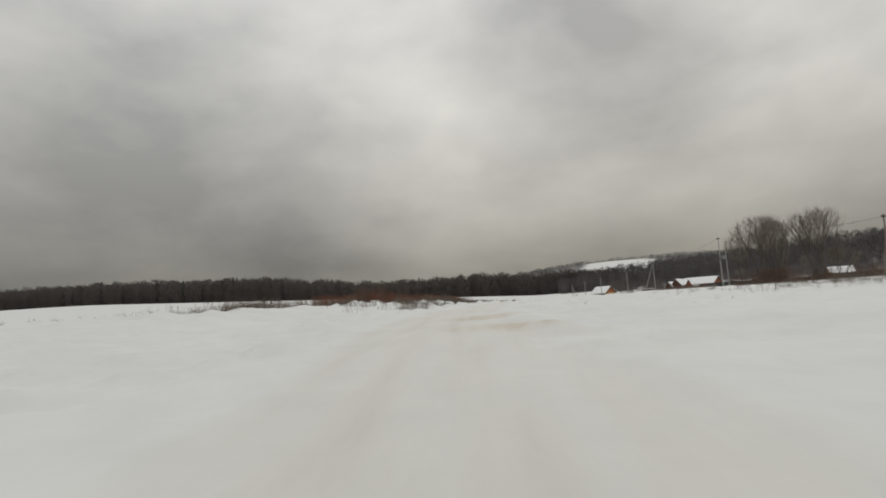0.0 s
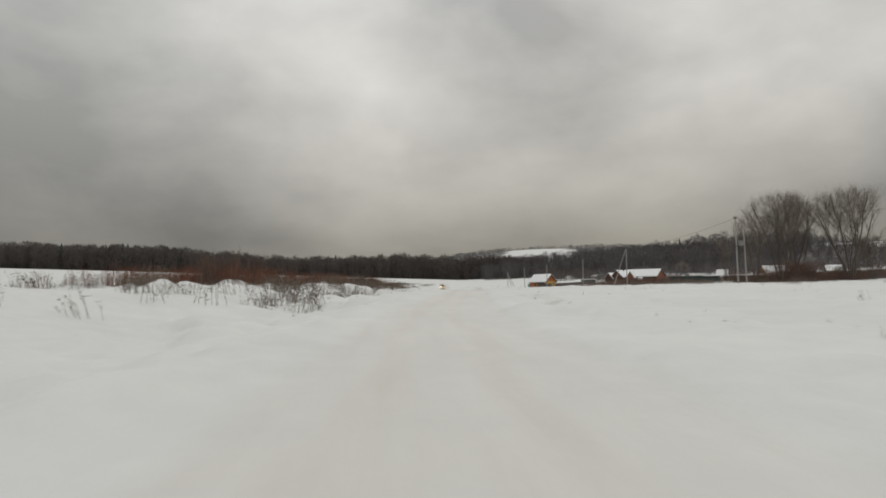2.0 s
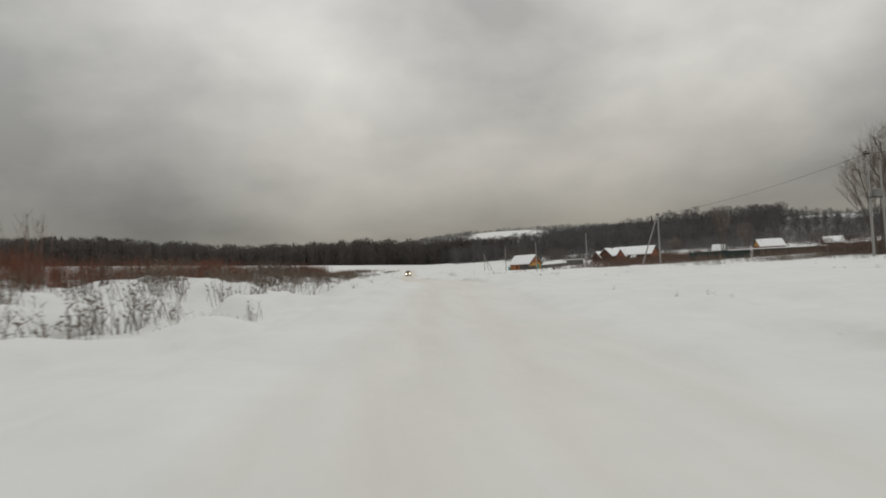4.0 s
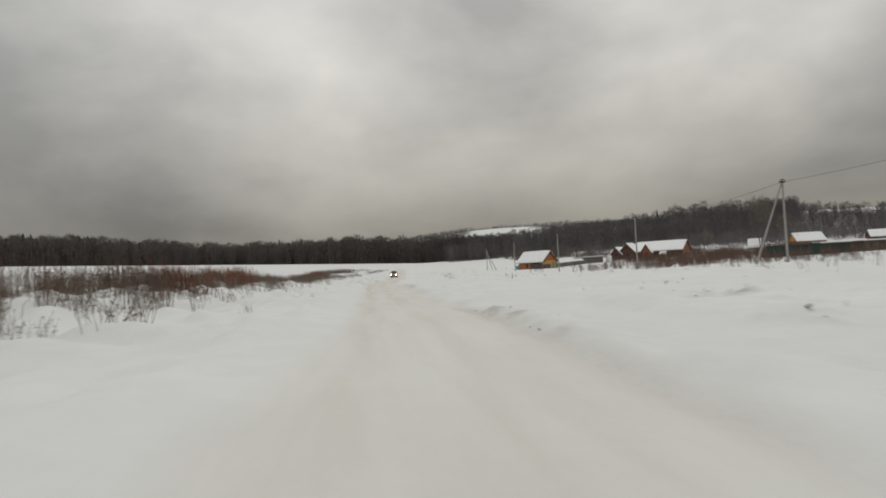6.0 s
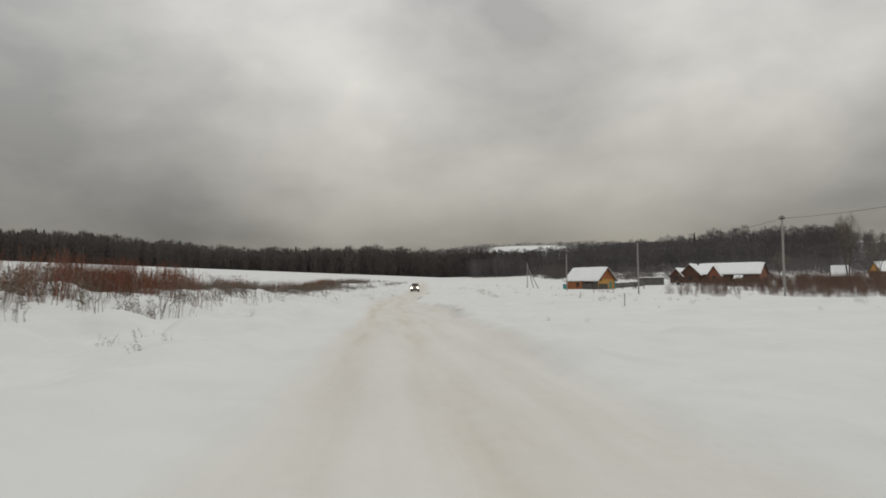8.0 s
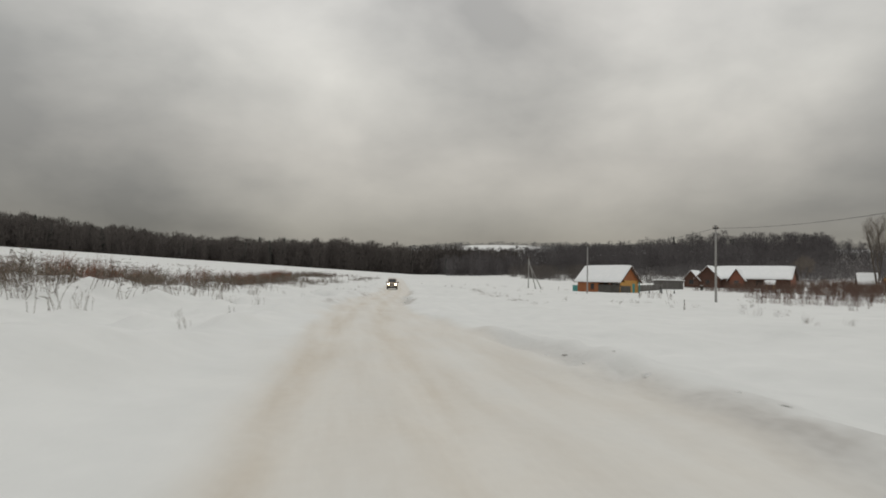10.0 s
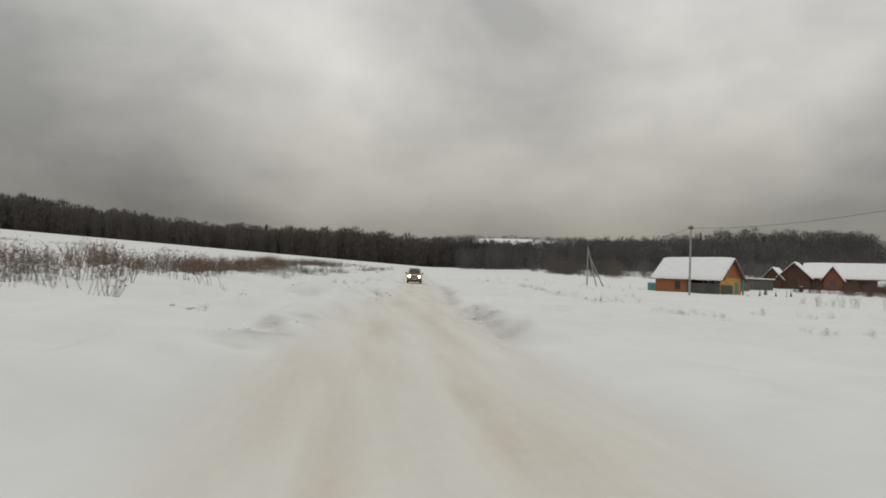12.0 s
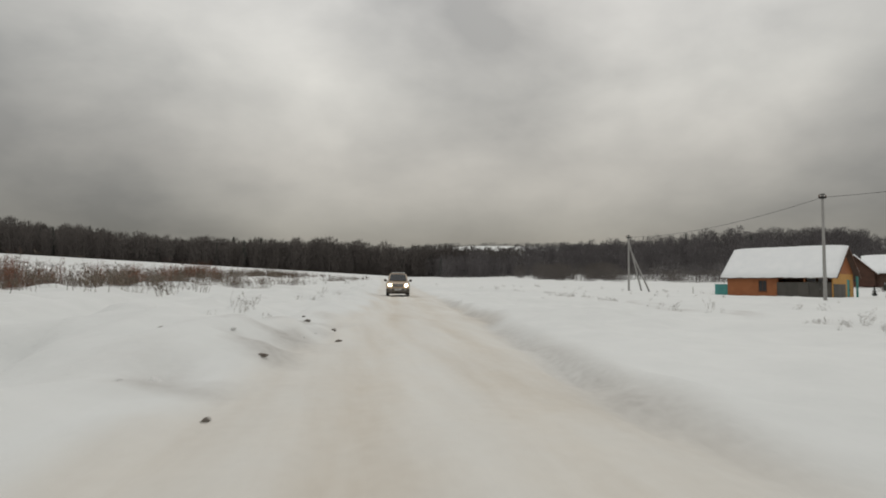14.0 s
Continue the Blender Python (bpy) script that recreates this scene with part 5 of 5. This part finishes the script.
    strew("brown_brush", shrubs, 1900, block(58, 105, 121, 140), clumps(4, -0.05, 48, 1.6), 0.5, 1.6, BRUSH, "dark leafless undergrowth below the willows", "brush", 8)
    strew("dry_weeds", stalks, 2100, block(30, 66, 95, 165), lambda x, y: clumps(3.5, 0.05, 49)(x, y) * smooth(30, 50, x), 0.5, 1.3, WEED, "pale dry weeds in the snow by the poles", "weeds", 9)
    strew("dry_weeds", stalks, 700, block(25, 52, 168, 250), clumps(3.0, 0.25, 50), 0.25, 0.6, WEED, "thin dry stalks in the snow field", "weeds", 10)
    strew("dry_grass", stalks, 420, band([200, 226, 240, 266, 280], [13.0, 12.6, 12.6, 15.0, 12.5], 1.1), clumps(1.8, 0.0, 57), 0.12, 0.36, WEED, "short dry grass along an old track in the snow", "grass", 24)
    strew("dry_weeds", stalks, 620, strip(15, 40, 26, 62), lambda x, y: clumps(2.4, -0.05, 58)(x, y) * smooth(15, 24, x - road_x(y)), 0.3, 0.9, WEED, "pale dry weeds on the rise beside the road", "weeds", 25)
    strew("dry_weeds", stalks, 260, block(24, 60, 240, 300), clumps(3.0, 0.3, 51), 0.3, 0.8, WEED, "thin dry stalks near the end pole", "weeds", 11)
    strew("dry_weeds", stalks, 420, block(-170, -50, 395, 415), clumps(9.0, -0.3, 61), 0.8, 1.5, WEED, "faint line of dry weeds across the field", "weeds", 13)
    strew("dry_weeds", stalks, 700, strip(5.5, 42, 24, 165), clumps(2.5, 0.2, 62), 0.10, 0.28, WEED, "small tufts of dry grass poking through snow", "weeds", 14)
    strew("dry_weeds", stalks, 110, strip(-6.5, -4.2, 120, 260), clumps(2.0, 0.2, 52), 0.2, 0.6, WEED, "short dry stalks on the snow bank", "weeds", 12)
    # undergrowth below the willows
    bush = [bare_tree(rng, 4.6, 2.4, 520, 0.03, 0.0) for _ in range(5)]
    strew("undergrowth", bush, 120, block(61, 104, 124, 141), clumps(6, -0.3, 64), 0.3, 0.72, BRUSH, "dark tangled leafless undergrowth below the willows", "undergrowth", 18)
    strew("undergrowth", bush, 26, block(60.5, 67, 123, 129), clumps(6, -0.9, 85), 0.4, 0.85, BRUSH, "dark tangled bushes round the foot of a willow", "undergrowth", 32)


build_weeds()

# ---- stakes and frozen clods ----
for x, y, h in ((24.6, 172.8, 0.9), (49.0, 267.1, 0.8), (30.0, 196.0, 0.7), (64.0, 254.0, 0.9)):
    stake = thing("stake", pose(x, y, ground_at(x, y)), "thin weathered wooden stake standing in snow", "stake", "stakes in the field")
    part("post", rod(bmesh.new(), (0, 0, -0.3), (0.03, 0.02, h), 0.035, 0.028, 6), POLE_WOOD, stake)


def clod(seed):
    rng = np.random.default_rng(seed)
    bm = bmesh.new()
    bmesh.ops.create_icosphere(bm, subdivisions=2, radius=1)
    for v in bm.verts:
        v.co *= 1 + 0.28 * rng.normal()
        v.co.z *= 0.8
    me = bpy.data.meshes.new("clod")
    bm.to_mesh(me)
    bm.free()
    me.materials.append(CLOD)
    return me


clod_meshes = [clod(i) for i in range(4)]
spots = random.Random(4)
CLODS = ((9.4, 227.1), (9.9, 227.9), (10.7, 225.6), (9.8, 219.6), (9.7, 216.8), (3.9, 232.7), (6.3, 230.1), (7.6, 228.2), (9.8, 224.9), (10.1, 225.6), (10.8, 223.4), (5.0, 227.4), (5.6, 226.5), (5.4, 225.1), (8.2, 225.4), (8.3, 220.6))
for i, (x, y) in enumerate(CLODS):
    ob = new("mud_clod", clod_meshes[i % 4])
    size = spots.uniform(0.03, 0.055) * (1.35 if i in (3, 8, 9) else 1.0)
    ob.matrix_world = pose(x, y, ground_at(x, y) + 0.3 * size, 0, 0, spots.uniform(0, 360)) @ Matrix.Diagonal((size * spots.uniform(1.0, 1.8), size, size * 0.8, 1))
    tagged(ob, "dark frozen clod of mud on the snowbank", "clod", "clods along the road")


def snow_lump(seed):
    """A broken slab of snow crust with soft edges."""
    rng = np.random.default_rng(seed)
    bm = bmesh.new()
    bmesh.ops.create_icosphere(bm, subdivisions=2, radius=1)
    k = rng.normal(size=(3, 3)) * 1.6
    for v in bm.verts:
        c = np.array(v.co)
        v.co *= 1 + 0.2 * math.sin(k[0] @ c + seed) + 0.14 * math.sin(2 * (k[1] @ c)) + 0.12 * rng.normal()
    me = bpy.data.meshes.new("snow_lump")
    bm.to_mesh(me)
    bm.free()
    me.materials.append(LUMP_SNOW)
    return me


lump_meshes = [snow_lump(i) for i in range(6)]
# how many lumps lie on each patch of broken crust, and their size
LUMPS = tuple((*patch[:4], count, size) for patch, (count, size) in zip(CRUST, ((16, 0.12), (4, 0.10), (4, 0.09), (2, 0.08), (3, 0.09), (2, 0.09), (3, 0.1), (2, 0.09), (4, 0.09), (3, 0.1), (3, 0.08), (6, 0.07), (8, 0.06), (8, 0.07), (8, 0.06))))
for cx, cy, ru, rv, count, size in LUMPS:
    for _ in range(count):
        x, y = cx + spots.uniform(-1, 1) * ru, cy + spots.uniform(-1, 1) * rv
        x += float(road_x(y) - road_x(cy))
        r = size * spots.uniform(0.5, 1.25)
        ob = new("snow_lump", lump_meshes[spots.randrange(6)])
        ob.matrix_world = pose(x, y, ground_at(x, y) - 0.06 * r, spots.uniform(-20, 20), spots.uniform(-20, 20), spots.uniform(0, 360)) @ Matrix.Diagonal((r, r * 0.75, r * 0.36, 1))
        tagged(ob, "broken lump of greyish snow crust lying on the snow", "snow lump", "snow lumps beside the road")


def young_spruce(x, y, height, seed):
    rng = np.random.default_rng(seed)
    ob = thing("young_spruce", pose(x, y, ground_at(x, y) - 0.05), "small dark green young spruce planted in front of the cottage", "tree", "young spruces by the cottage")
    part("trunk", rod(bmesh.new(), (0, 0, -0.2), (0, 0, height * 0.96), 0.035, 0.008, 6), BARK, ob)
    v, f = [], []
    for _ in range(int(260 * height)):
        z = height * rng.uniform(0.05, 1.0)
        reach = 0.36 * height * (1.03 - z / height) * rng.uniform(0.55, 1.1)
        turn = rng.uniform(0, 6.283)
        d = np.array([math.cos(turn) * reach, math.sin(turn) * reach, -0.25 * reach + 0.03])
        sliver(v, f, np.array([0.0, 0.0, z]), d, 0.03, rng)
    crown = arrays_object("crown", np.array(v), np.array(f), CONIFER)
    crown.parent = ob


for i, (x, y, h) in enumerate(((62.2, 256.6, 0.75), (64.9, 257.0, 0.7), (67.7, 257.6, 0.8), (68.6, 263.6, 1.3))):
    young_spruce(x, y, h, 90 + i)
drum = thing("barrel", pose(87.9, 279.0, float(land(87.9, 279.0))), "dark steel barrel standing in the snowy yard", "barrel")
part("body", rod(bmesh.new(), (0, 0, -0.1), (0, 0, 0.92), 0.32, 0.32, 18), DARK_GREEN, drum)
for z in (0.28, 0.58, 0.9):
    part("hoop", rod(bmesh.new(), (0, 0, z), (0, 0, z + 0.035), 0.335, 0.335, 18), IRON, drum)
part("lid_snow", rod(bmesh.new(), (0, 0, 0.94), (0, 0, 1.05), 0.31, 0.22, 18), ROOF_SNOW, drum, "cap of snow on the barrel")
